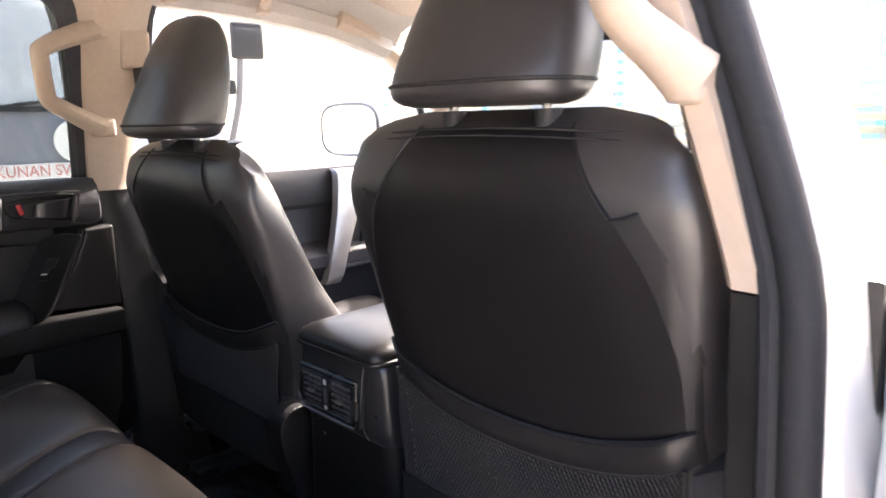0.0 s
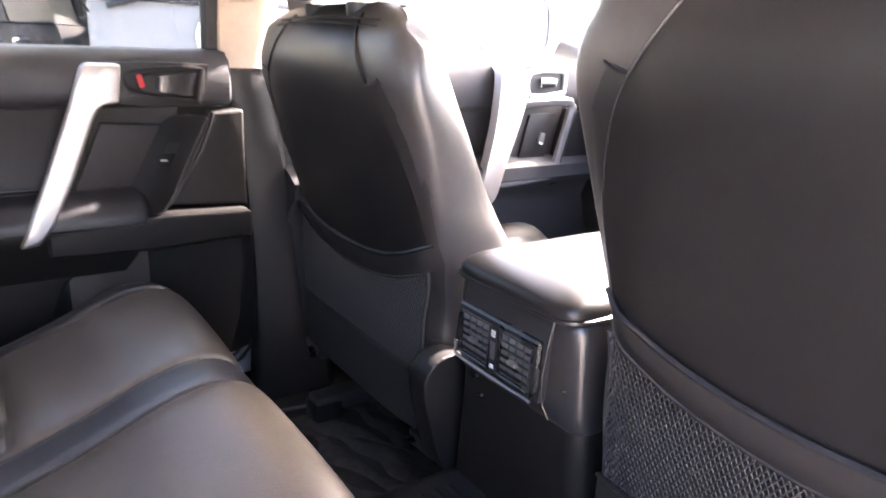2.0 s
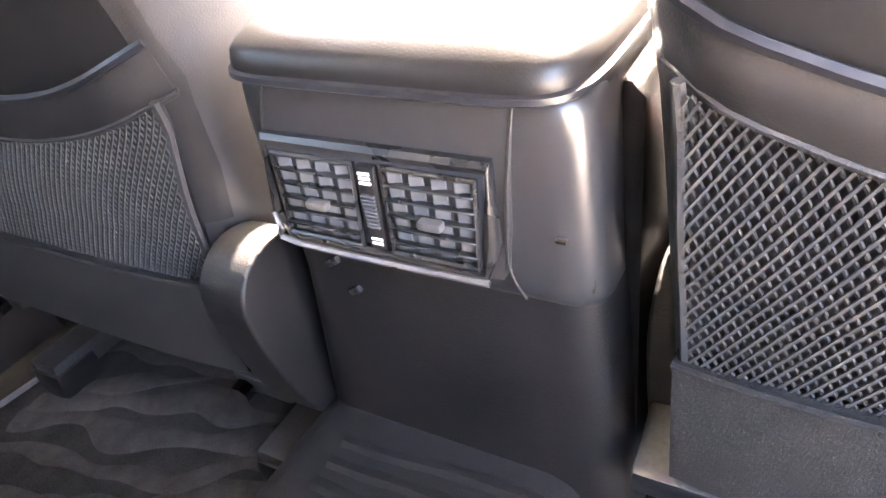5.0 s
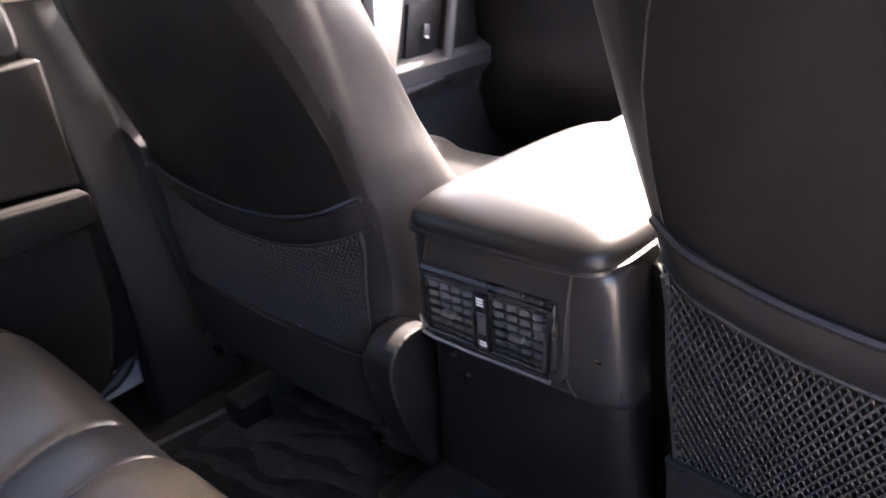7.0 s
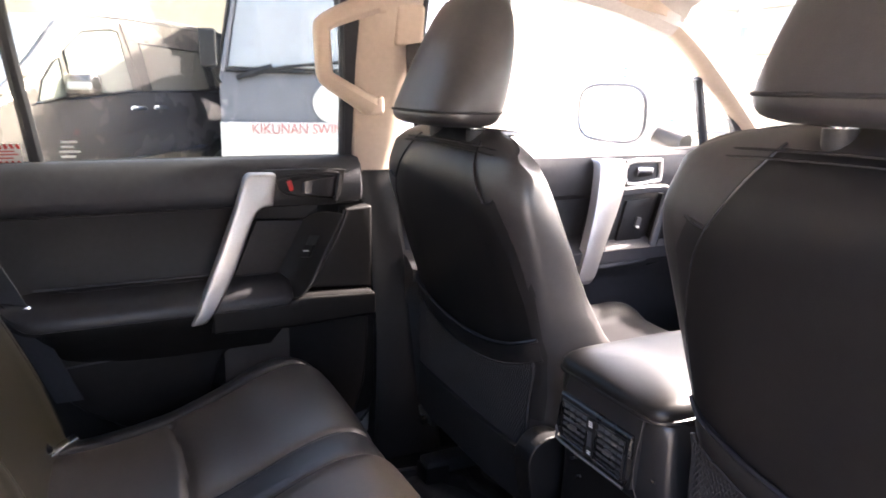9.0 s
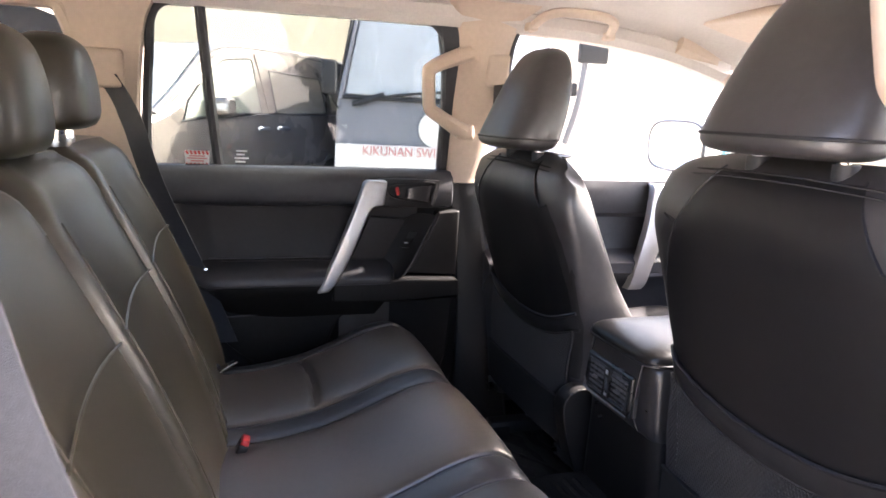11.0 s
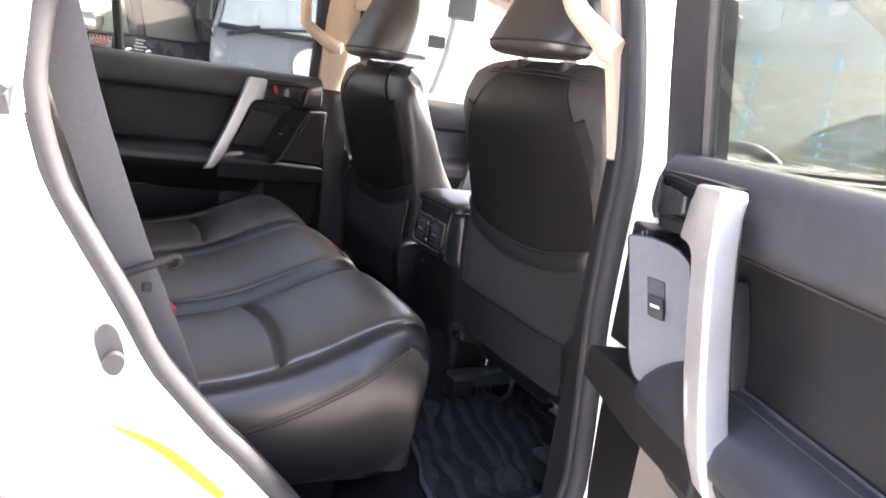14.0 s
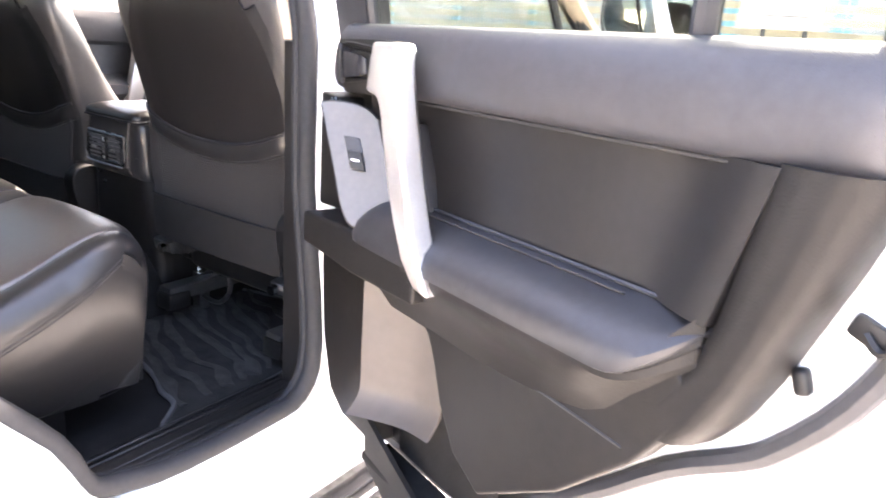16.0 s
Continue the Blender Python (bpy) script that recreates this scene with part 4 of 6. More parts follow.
def front_door(s, label):
    root = rooted("front_door", (s * 0.79, 1.30, 0.60), label, "car door", "front doors")
    X = lambda pts: [(s * x, y, z) for x, y, z in pts]
    part("outer_skin", slab([(0.10, 0.56), (1.38, 0.56), (1.42, 1.20), (1.38, 1.255), (0.09, 1.255), (0.13, 0.9)], "x", s * 0.785, s * 0.83, 0.012, 3), PAINT, root, "white painted door skin")
    prof = [(0.70, 1.284), (0.688, 1.286), (0.672, 1.276), (0.664, 1.250), (0.663, 1.21), (0.670, 1.182), (0.690, 1.168), (0.690, 1.10), (0.680, 1.075), (0.64, 1.062), (0.612, 1.045), (0.612, 1.015), (0.645, 0.985), (0.662, 0.95), (0.668, 0.70), (0.68, 0.62), (0.73, 0.62), (0.73, 1.28)]
    part("door_trim", loft([X([(x + (0.02 if y in (0.10, 1.33) else 0), y, z) for x, z in prof]) for y in (0.10, 0.13, 0.5, 0.95, 1.30, 1.33)]), DOOR_PAD, root, "black vinyl door trim")
    part("door_core", slab([(0.10, 0.60), (1.36, 0.60), (1.38, 1.27), (0.09, 1.27)], "x", s * 0.735, s * 0.784, 0.006), PLASTIC, root)
    frame_line = [(0.640, 1.192), (0.790, 1.196), (0.812, 1.186), (0.812, 1.170), (0.776, 1.045), (0.760, 1.022), (0.735, 1.014), (0.590, 1.008), (0.572, 1.018)]
    part("front_pod", slab(frame_line + [(0.60, 1.10)], "x", s * 0.648, s * 0.70, 0.006, 2), RECESS, root, "grey recess behind the handle")
    part("pod_frame", tube(X([(0.622, y, z) for y, z in frame_line]), 0.0085, 8, 3, squash=1.3), DOOR_GREY, root, "grey rounded frame of the switch recess")
    part("pod_frame_line", tube(X([(0.617, y + 0.010, z) for y, z in frame_line[2:7]]), 0.0028, 6, 3), PLASTIC, root)
    part("pod_tray", slab([(0.578, 1.026), (0.745, 1.030), (0.752, 1.018), (0.578, 1.010)], "x", s * 0.620, s * 0.66, 0.004, 2), DOOR_GREY, root)
    part("pod_skirt", slab([(0.815, 1.18), (0.90, 1.16), (0.90, 1.00), (0.78, 0.985), (0.772, 1.03)], "x", s * 0.634, s * 0.70, 0.010, 3), PLASTIC, root)
    sw = part("switch_panel", slab([(0.700, 1.165), (0.785, 1.168), (0.750, 1.040), (0.665, 1.034)], "x", s * 0.640, s * 0.6475, 0.003), PLASTIC, root, "dark window switch panel")
    part("switch_button", block((s * 0.638, 0.738, 1.108), (0.008, 0.018, 0.026), 0.003, 2, pose(0, 0, 0, -15)), DOOR_GREY, sw)
    part("switch_mark", block((s * 0.6335, 0.735, 1.096), (0.001, 0.010, 0.005), 0.0, 1, pose(0, 0, 0, -15)), WHITE, sw)
    bez = [(0.690, 1.262), (0.786, 1.266), (0.796, 1.256), (0.797, 1.222), (0.786, 1.214), (0.690, 1.209)]
    part("handle_bezel", slab([(0.66, 1.268), (0.80, 1.270), (0.806, 1.210), (0.66, 1.200)], "x", s * 0.638, s * 0.69, 0.006, 3), RUBBER, root, "dark inside handle cup")
    part("bezel_rim", tube(X([(0.636, y, z) for y, z in bez]), 0.0065, 8, 3, True), SILVER, root, "satin silver handle surround")
    part("door_lever", slab([(0.716, 1.252), (0.768, 1.250), (0.764, 1.228), (0.716, 1.226)], "x", s * 0.626, s * 0.634, 0.004, 2), CHROME, root, "chrome inside door lever")
    bar = []
    for y0, y1, z, x in ((0.672, 0.598, 1.272, 0.638), (0.674, 0.594, 1.258, 0.622), (0.668, 0.586, 1.215, 0.612), (0.640, 0.572, 1.14, 0.604), (0.602, 0.548, 1.05, 0.598), (0.585, 0.534, 0.99, 0.60), (0.578, 0.530, 0.965, 0.612)):
        bar.append(X([(x + 0.03, y0, z), (x + 0.003, y0, z), (x, y0 - 0.008, z), (x, y1 + 0.008, z), (x + 0.003, y1, z), (x + 0.03, y1, z)]))
    part("pull_handle", loft(bar, 4), SILVER, root, "satin silver diagonal pull handle")
    wl = lambda z: 0.722 - max(0, z - 1.27) * 0.20
    win = [(0.130, 1.285), (0.128, 1.45), (0.130, 1.62), (0.155, 1.672), (0.25, 1.682), (0.50, 1.672), (0.68, 1.640), (0.82, 1.580), (0.98, 1.480), (1.12, 1.365), (1.17, 1.30), (1.16, 1.285)]
    part("window_seal", tube([(s * wl(z), y, z) for y, z in win], 0.011, 8, 4, True), RUBBER, root)
    part("window_surround", tube([(s * (wl(z) + 0.012), y, z + 0.02) for y, z in win[2:-1]], 0.020, 8, 3), RUBBER, root)
    bm = loft([[(s * wl(z), y, z) for y, z in win], [(s * (wl(z) + 0.004), y, z) for y, z in win]])
    part("window_glass", bm, GLASS, root, "clear side window").visible_shadow = False
    part("quarter_sash", tube([(s * 0.722, 1.035, 1.285), (s * 0.690, 0.95, 1.475)], 0.013, 8, 1), RUBBER, root)
    # wing mirror
    mx, my, mz, mw, mh = (0.985, 0.94, 1.371, 0.163, 0.095) if s < 0 else (0.962, 1.06, 1.400, 0.142, 0.102)
    oval = [(math.copysign(abs(math.cos(a)) ** 0.55, math.cos(a)), math.copysign(abs(math.sin(a)) ** 0.6, math.sin(a))) for a in span(0, 2 * math.pi * 27 / 28, 28)]
    mir = part("wing_mirror", loft([[(s * (mx + mw * cx * f), my + dy, mz + mh * cz * f) for cx, cz in oval] for dy, f in ((-0.030, 0.93), (-0.025, 1.0), (0.0, 1.0), (0.03, 0.93), (0.06, 0.75), (0.075, 0.45))]), PAINT, root, "rounded white wing mirror")
    part("mirror_rim", tube([(s * (mx + (mw - 0.009) * cx), my - 0.032, mz + (mh - 0.009) * cz) for cx, cz in oval], 0.004, 6, 1, True), DOOR_GREY, mir)
    part("mirror_glass", loft([[(s * (mx + (mw - 0.015) * cx), my - 0.034 + dy, mz + (mh - 0.015) * cz) for cx, cz in oval] for dy in (0.0, 0.003)]), MIRROR, mir)
    part("mirror_arm", tube([(s * 0.76, my + 0.06, 1.292), (s * 0.81, my + 0.05, 1.305), (s * (mx - mw * 0.75), my + 0.02, mz - mh * 0.5)], 0.030, 10, 4), POCKET_PLASTIC, mir, "grey mirror arm")
    return root


front_door(-1, "closed front passenger door with black trim")
front_door(1, "closed white driver's door with clear window")


# ---- front seats ----
SEAT_BACK = [(0.76, 0.086), (0.80, 0.090), (0.90, 0.097), (1.00, 0.092), (1.05, 0.080), (1.12, 0.060), (1.20, 0.036), (1.24, 0.022), (1.27, 0.016), (1.295, 0.015), (1.315, 0.019), (1.335, 0.028), (1.35, 0.039), (1.362, 0.052), (1.372, 0.068)]
SEAT_HALF = [(0.76, 0.208), (0.85, 0.222), (0.95, 0.232), (1.05, 0.242), (1.12, 0.252), (1.20, 0.261), (1.25, 0.264), (1.28, 0.263), (1.31, 0.255), (1.33, 0.241), (1.35, 0.213), (1.362, 0.184), (1.372, 0.13)]
SEAT_DEEP = [(0.76, 0.15), (0.90, 0.185), (1.00, 0.165), (1.05, 0.140), (1.12, 0.112), (1.20, 0.096), (1.30, 0.088), (1.335, 0.072), (1.35, 0.060), (1.362, 0.048), (1.372, 0.030)]


def seat_surface(x, z):
    """The y of the backrest's rear side."""
    w, b = lerp_table(SEAT_HALF, z), lerp_table(SEAT_BACK, z)
    return b + lerp_table([(0, 0), (0.6, 0.002), (0.85, 0.007), (0.95, 0.018), (0.985, 0.034), (1.0, 0.07)], min(abs(x) / w, 1.0))


def front_seat(cx, label, up=0.0, lean=0.0, tilt=0.0):
    """up: height of the seat on its rails, lean, tilt: how far the backrest tips forward and inward for each metre above its foot."""
    root = rooted("front_seat", (cx, 0.25, 0.575 + up), label, "car seat", "front seats")
    def seat_part(name, bm, *args):
        for v in bm.verts:
            v.co.y += lean * max(0.0, v.co.z - 1.0)
            v.co.x -= tilt * max(0.0, v.co.z - 1.0)
            v.co.z += up
        return part(name, bm, *args)

    rings = []
    for z in (0.775, 0.80, 0.90, 1.00, 1.05, 1.12, 1.20, 1.25, 1.285, 1.315, 1.335, 1.35, 1.362, 1.368, 1.372):
        w, b, d = lerp_table(SEAT_HALF, z), lerp_table(SEAT_BACK, z), lerp_table(SEAT_DEEP, z)
        half = [(0.30, 0.001), (0.60, 0.002), (0.85, 0.007), (0.95, 0.018), (0.985, 0.034), (1.0, min(0.07, 0.62 * d)), (0.995, d * 0.84), (0.95, d), (0.84, d * 0.98), (0.66, d * 0.80), (0.3, d * 0.72)]
        front = lerp_table([(1.18, 1.0), (1.26, 0.95), (1.31, 0.87), (1.335, 0.79), (1.355, 0.68), (1.372, 0.55)], z)
        half = [(u if v < 0.04 else u * (0.5 + 0.5 * front) if v < 0.8 * d else u * front, v) for u, v in half]
        if z > 1.33:
            half = [(u, v * (d / 0.19)) if v < d else (u, d) for u, v in half]
        ring = [(cx + u * w, b + v, z) for u, v in half] + [(cx - u * w, b + v, z) for u, v in half[::-1]]
        rings.append(ring)
    seat_part("backrest", loft(rings, 2, 2), LEATHER_LIT, root, "black leather backrest with side bolsters")
    # rear centre panel, narrow at the shoulders
    pw = [(0.78, 0.186), (0.90, 0.198), (1.00, 0.211), (1.06, 0.218), (1.11, 0.220), (1.15, 0.217), (1.196, 0.206), (1.230, 0.193), (1.263, 0.174), (1.30, 0.146), (1.344, 0.119), (1.364, 0.108)]
    def panel(u, v):
        z = 0.83 + (1.352 - 0.83) * v
        x = (2 * u - 1) * lerp_table(pw, z)
        return (cx + x, seat_surface(x, z) - 0.003 - 0.003 * min(1, 8 * min(u, 1 - u)), z)
    seat_part("rear_panel", sheet(panel, span(0, 1, 26), span(0, 1, 40), (0, 0.006, 0)), LEATHER_SHADED, root, "smooth black rear panel")
    for s in (-1, 1):
        line = [(cx + s * lerp_table(pw, z), seat_surface(lerp_table(pw, z), z) - 0.0042, z) for z in (1.356, 1.345, 1.32, 1.29, 1.268)]
        seat_part("shoulder_seam", tube(line, 0.0017, 6, 3), PIPING, root)
        seat_part("notch_seam", tube([(cx + s * x, seat_surface(x, z) - 0.0045, z) for x, z in ((0.171, 1.2665), (0.186, 1.2685), (0.200, 1.2755))], 0.0016, 6, 3), PIPING, root)
        line = [(cx + s * (lerp_table(pw, z) + 0.001), seat_surface(lerp_table(pw, z), z) - 0.002, z) for z in (1.268, 1.24, 1.20, 1.15, 1.10, 1.05, 0.98, 0.92)]
        seat_part("bolster_piping", tube(line, 0.0014, 6, 4), PIPING, root)
        # welt under the notch, running down beside the panel
        def welt(u, v):
            z = 1.268 - 0.36 * v
            x0 = lerp_table(pw, z) + 0.001
            x = x0 + min(0.027, lerp_table(SEAT_HALF, z) * 0.975 - x0) * u
            return (cx + s * x, seat_surface(x, z) - 0.0042 + 0.0025 * u, z + 0.007 * u * (1 - v))
        seat_part("bolster_welt", sheet(welt, span(0, 1, 6), span(0, 1, 36), (0, 0.012, 0)), LEATHER, root, "narrow leather welt")
    for dz in (0.0, -0.0075):
        line = [(cx + x, seat_surface(x, 1.347 + dz) - (0.0068 if abs(x) < 0.10 else 0.0030), 1.352 + dz - 0.20 * abs(x) ** 2) for x in span(-0.198, 0.198, 17)]
        seat_part("top_stitch", tube(line, 0.0015, 6, 2), STITCH, root)
    # pocket: band, net, lower felt board
    top = lambda x: 1.000 + 0.052 * (abs(x) / 0.22) ** 2.2
    def band(u, v):
        x = (2 * u - 1) * 0.226
        z = top(x) - 0.040 * v + 0.006 * (1 - (2 * u - 1) ** 2)
        end = min(1.0, (1 - abs(2 * u - 1)) / 0.10)
        return (cx + x, seat_surface(x, z) - 0.003 - (0.007 + 0.005 * math.sin(math.pi * v)) * end, z)
    seat_part("pocket_band", sheet(band, span(0, 1, 30), span(0, 1, 6), (0, 0.009, 0)), LEATHER, root, "folded leather pocket hem")
    seat_part("pocket_edge", tube([(cx + x, seat_surface(x, top(x)) - 0.004 - 0.0085 * min(1.0, (0.228 - abs(x)) / 0.022), top(x) + 0.006 * (1 - (x / 0.221) ** 2)) for x in span(-0.2275, 0.2275, 17)], 0.0035, 6, 2), PIPING, root)
    seat_part("hem_stitch", tube([(cx + x, seat_surface(x, top(x) - 0.04) - 0.004 - 0.0085 * min(1.0, (0.228 - abs(x)) / 0.022), top(x) - 0.036 + 0.006 * (1 - (x / 0.221) ** 2)) for x in span(-0.2275, 0.2275, 17)], 0.0018, 6, 2), STITCH, root)
    # net of crossing strands
    bm = bmesh.new()
    zb = 0.856
    def net_at(x, z):
        return Vector((cx + x, lerp_table(SEAT_BACK, z) + 0.006 * (x / 0.21) ** 4 - 0.008 - 0.006 * math.sin(math.pi * max(0, min(1, (z - zb) / 0.13))), z))
    for fam in (-1, 1):
        x0 = -0.42
        while x0 < 0.42:
            run = []
            for j in range(97):
                z = zb + 0.20 * j / 96
                x = x0 + fam * (z - zb) * 0.62
                if abs(x) < 0.203 + (z - 0.856) * 0.085 and z < top(x) - 0.038 + 0.006 * (1 - (x / 0.219) ** 2):
                    run.append(net_at(x, z) + Vector((0, -0.0004 * fam, 0)))
            if len(run) > 2:
                tube(run, 0.00100, 4, 1, bm=bm)
            x0 += 0.0062
    tagged(seat_part("pocket_net", bm, NET, root, "dark grey diamond net"), kind="stuff")
    for e in (-1, 1):
        seat_part("net_edge", tube([net_at(e * (0.204 + (z - 0.856) * 0.085), z) + Vector((0, 0.002, 0)) for z in span(zb - 0.004, top(0.216) - 0.034, 8)], 0.0032, 6, 2), STITCH, root)
    def board(u, v):
        x = (2 * u - 1) * (0.210 - 0.004 * v)
        z = 0.858 - 0.096 * v
        return (cx + x, lerp_table(SEAT_BACK, z) + 0.010 * (x / 0.21) ** 4 - 0.016 + 0.008 * v * v, z)
    seat_part("lower_board", sheet(board, span(0, 1, 26), span(0, 1, 6), (0, 0.012, 0)), FELT, root, "dark felt lower board")
    seat_part("board_edge", tube([(cx + x, lerp_table(SEAT_BACK, 0.858) + 0.010 * (x / 0.21) ** 4 - 0.017, 0.857) for x in span(-0.210, 0.210, 15)], 0.0028, 6, 2), FELT, root)
    # headrest
    hz = 1.376
    rings = []
    for z, hw, y0, y1 in ((0.0, 0.099, -0.008, 0.070), (0.006, 0.118, -0.027, 0.088), (0.022, 0.127, -0.034, 0.100), (0.06, 0.127, -0.018, 0.110), (0.11, 0.119, 0.004, 0.120), (0.155, 0.106, 0.025, 0.124), (0.185, 0.093, 0.041, 0.122), (0.205, 0.078, 0.056, 0.114), (0.216, 0.050, 0.070, 0.104)):
        ym, hd = (y0 + y1) / 2, (y1 - y0) / 2
        rings.append([(cx + hw * math.copysign(abs(math.cos(a)) ** 0.62, math.cos(a)), ym + hd * math.copysign(abs(math.sin(a)) ** 0.75, math.sin(a)), hz + z) for a in span(0, 2 * math.pi * 31 / 32, 32)])
    head = seat_part("headrest", loft(rings, 3), LEATHER_LIT, root, "rounded black leather headrest")
    seat_part("headrest_seam", tube([(p[0] * 1.0 + (p[0] - cx) * 0.004, p[1] + (p[1] - 0.033) * 0.01, p[2] + 0.002) for p in [tuple(v) for v in rings[2]]], 0.0022, 6, 1, True), STITCH, head)
    for s in (-1, 1):
        seat_part("headrest_post", tube([(cx + s * 0.070, 0.056, 1.33), (cx + s * 0.070, 0.052, 1.40)], 0.0065, 10, 1), CHROME, head, "chrome headrest post")
        seat_part("post_collar", tube([(cx + s * 0.070, 0.056, 1.345), (cx + s * 0.070, 0.055, 1.372)], 0.015, 12, 1), RUBBER, head)
    # cushion
    rings = []
    for y, z0, z1, w in ((0.16, 0.78, 0.85, 0.21), (0.20, 0.77, 0.895, 0.235), (0.32, 0.76, 0.900, 0.250), (0.48, 0.76, 0.915, 0.255), (0.60, 0.77, 0.925, 0.250), (0.66, 0.79, 0.915, 0.240), (0.69, 0.82, 0.88, 0.22)):
        half = [(0.3, z1 - 0.022), (0.62, z1 - 0.018), (0.80, z1), (0.93, z1 - 0.006), (1.0, z1 - 0.05), (0.98, z0 + 0.02), (0.9, z0), (0.4, z0)]
        rings.append([(cx + u * w, y, z) for u, z in half] + [(cx - u * w, y, z) for u, z in half[::-1]])
    seat_part("cushion", loft(rings, 3, 2), LEATHER, root, "black leather seat cushion")
    # base, rails, hinge covers
    seat_part("seat_base", block((cx, 0.40, 0.72), (0.40, 0.46, 0.11), 0.02, 3), PLASTIC, root)
    for s in (-1, 1):
        seat_part("rail", block((cx + s * 0.185, 0.40, 0.615), (0.045, 0.62, 0.035), 0.006, 2), DARK_METAL, root, "dark steel seat rail")
        seat_part("rail_foot", block((cx + s * 0.185, 0.115, 0.598), (0.055, 0.06, 0.045), 0.010, 2), PLASTIC, root)
        seat_part("riser", block((cx + s * 0.185, 0.40, 0.66), (0.020, 0.40, 0.08), 0.005, 2), DARK_METAL, root)
        seat_part("bracket", slab([(0.095, 0.742), (0.15, 0.758), (0.20, 0.752), (0.20, 0.712), (0.15, 0.706), (0.10, 0.716)], "x", cx + s * 0.168, cx + s * 0.232, 0.006, 2), DARK_METAL, root, "dark steel hinge bracket")
        seat_part("bracket_bolt", tube([(cx + s * 0.186, 0.094, 0.730), (cx + s * 0.186, 0.082, 0.729)], 0.011, 8, 1), CHROME, root, "bright bolt head")
    cov = [(0.080, 0.870), (0.10, 0.900), (0.13, 0.905), (0.16, 0.89), (0.178, 0.85), (0.180, 0.79), (0.165, 0.73), (0.14, 0.71), (0.115, 0.73), (0.092, 0.80)]
    cov = [(p.x - 0.02, p.y) for p in crom([(y, z, 0) for y, z in cov], 3, True)]
    seat_part("hinge_cover", slab(cov, "x", cx + 0.222, cx + 0.266, 0.014, 4), PLASTIC, root, "rounded black hinge cover")
    seat_part("hinge_cover", slab([(y + 0.075, z - 0.04) for y, z in cov], "x", cx - 0.235, cx - 0.200, 0.012, 3), PLASTIC, root)
    return root


front_seat(-0.356, "black leather front passenger seat with net back pocket")
front_seat(0.412, "black leather driver's seat, raised, with net back pocket", 0.038, 0.090, 0.060)
# the metal bar under the driver's seat
bar = rooted("seat_height_bar", (0.18, 0.20, 0.66), "bent bare-steel lever under the driver's seat", "lever")
part("rod", tube([(0.315, 0.200, 0.708), (0.328, 0.200, 0.680), (0.318, 0.200, 0.645), (0.285, 0.200, 0.618), (0.235, 0.205, 0.612), (0.19, 0.21, 0.622)], 0.0055, 8), DARK_METAL, bar)
part("bracket", block((0.258, 0.198, 0.684), (0.118, 0.008, 0.022), 0.003, 2, pose(0, 0, 0, 0, -25, 0)), CHROME, bar, "bare steel plate")
part("upright", tube([(0.206, 0.205, 0.722), (0.203, 0.203, 0.668)], 0.0065, 8, 1), CHROME, bar)
part("upright_foot", block((0.203, 0.21, 0.625), (0.03, 0.03, 0.10), 0.004, 2), DARK_METAL, bar)

# ---- centre console ----
CX = 0.045
console = rooted("centre_console", (CX, 0.25, 0.60), "black centre console with rear air vents and padded lid", "console")


def console_ring(z, x0, x1, y0, y1, r):
    """A level outline with rounded rear corners."""
    pts = [(x0, y1, z), (x0, y0 + r + 0.02, z)]
    pts += [(x0 + r - r * math.cos(a), y0 + r - r * math.sin(a), z) for a in span(0.15, math.pi / 2, 6)]
    pts += [(x1 - r + r * math.sin(a), y0 + r - r * math.cos(a), z) for a in span(0.0, math.pi / 2 - 0.15, 6)]
    return pts + [(x1, y0 + r + 0.02, z), (x1, y1, z)]


body = [(0.60, -0.098, 0.174, 0.112), (0.70, -0.096, 0.172, 0.109), (0.80, -0.084, 0.168, 0.105), (0.88, -0.074, 0.163, 0.101), (0.915, -0.073, 0.160, 0.099), (0.955, -0.071, 0.157, 0.099), (1.040, -0.068, 0.154, 0.102)]
part("console_body", loft([console_ring(z, x0, x1, y0, 0.90, 0.030) for z, x0, x1, y0 in body], 2), PLASTIC, console, "smooth dark lower cover")
# Added unseen block: stops a sliver of sun between seats and console.
part("sun_block_flank", slab([(-0.106, 0.60), (-0.104, 0.90), (-0.084, 1.018), (-0.076, 1.028), (0.160, 1.028), (0.168, 1.018), (0.174, 0.60)], "y", 0.150, 0.92, 0.010, 2), PLASTIC, console)
# shroud round the vents: its lower rim fades into the cover
shroud = [(0.908, -0.0725, 0.1605, 0.1005), (0.914, -0.0735, 0.1610, 0.0965), (0.926, -0.0735, 0.1605, 0.0930), (0.945, -0.073, 0.1595, 0.0915), (0.99, -0.072, 0.1580, 0.0905), (1.030, -0.070, 0.1555, 0.0900), (1.0385, -0.066, 0.1515, 0.0925)]
part("side_cheek", loft([console_ring(z, x0, x1, y0, 0.142, 0.024) for z, x0, x1, y0 in shroud], 2), PLATE, console, "satin dark shroud with rounded cheeks")


def lid_ring(f, z, push=0.0):
    w, y0, y1 = 0.110, 0.076 + push, 0.395
    pts = []
    for a in span(0, 2 * math.pi * 71 / 72, 72):
        c, s_ = math.cos(a), math.sin(a)
        px = w * math.copysign(abs(c) ** 0.24, c)
        py = (y1 - y0) / 2 * math.copysign(abs(s_) ** (0.24 if s_ < 0 else 0.75), s_)
        pts.append((CX + px * f, (y0 + y1) / 2 + py * (1 - (1 - f) * 0.5), z))
    return pts


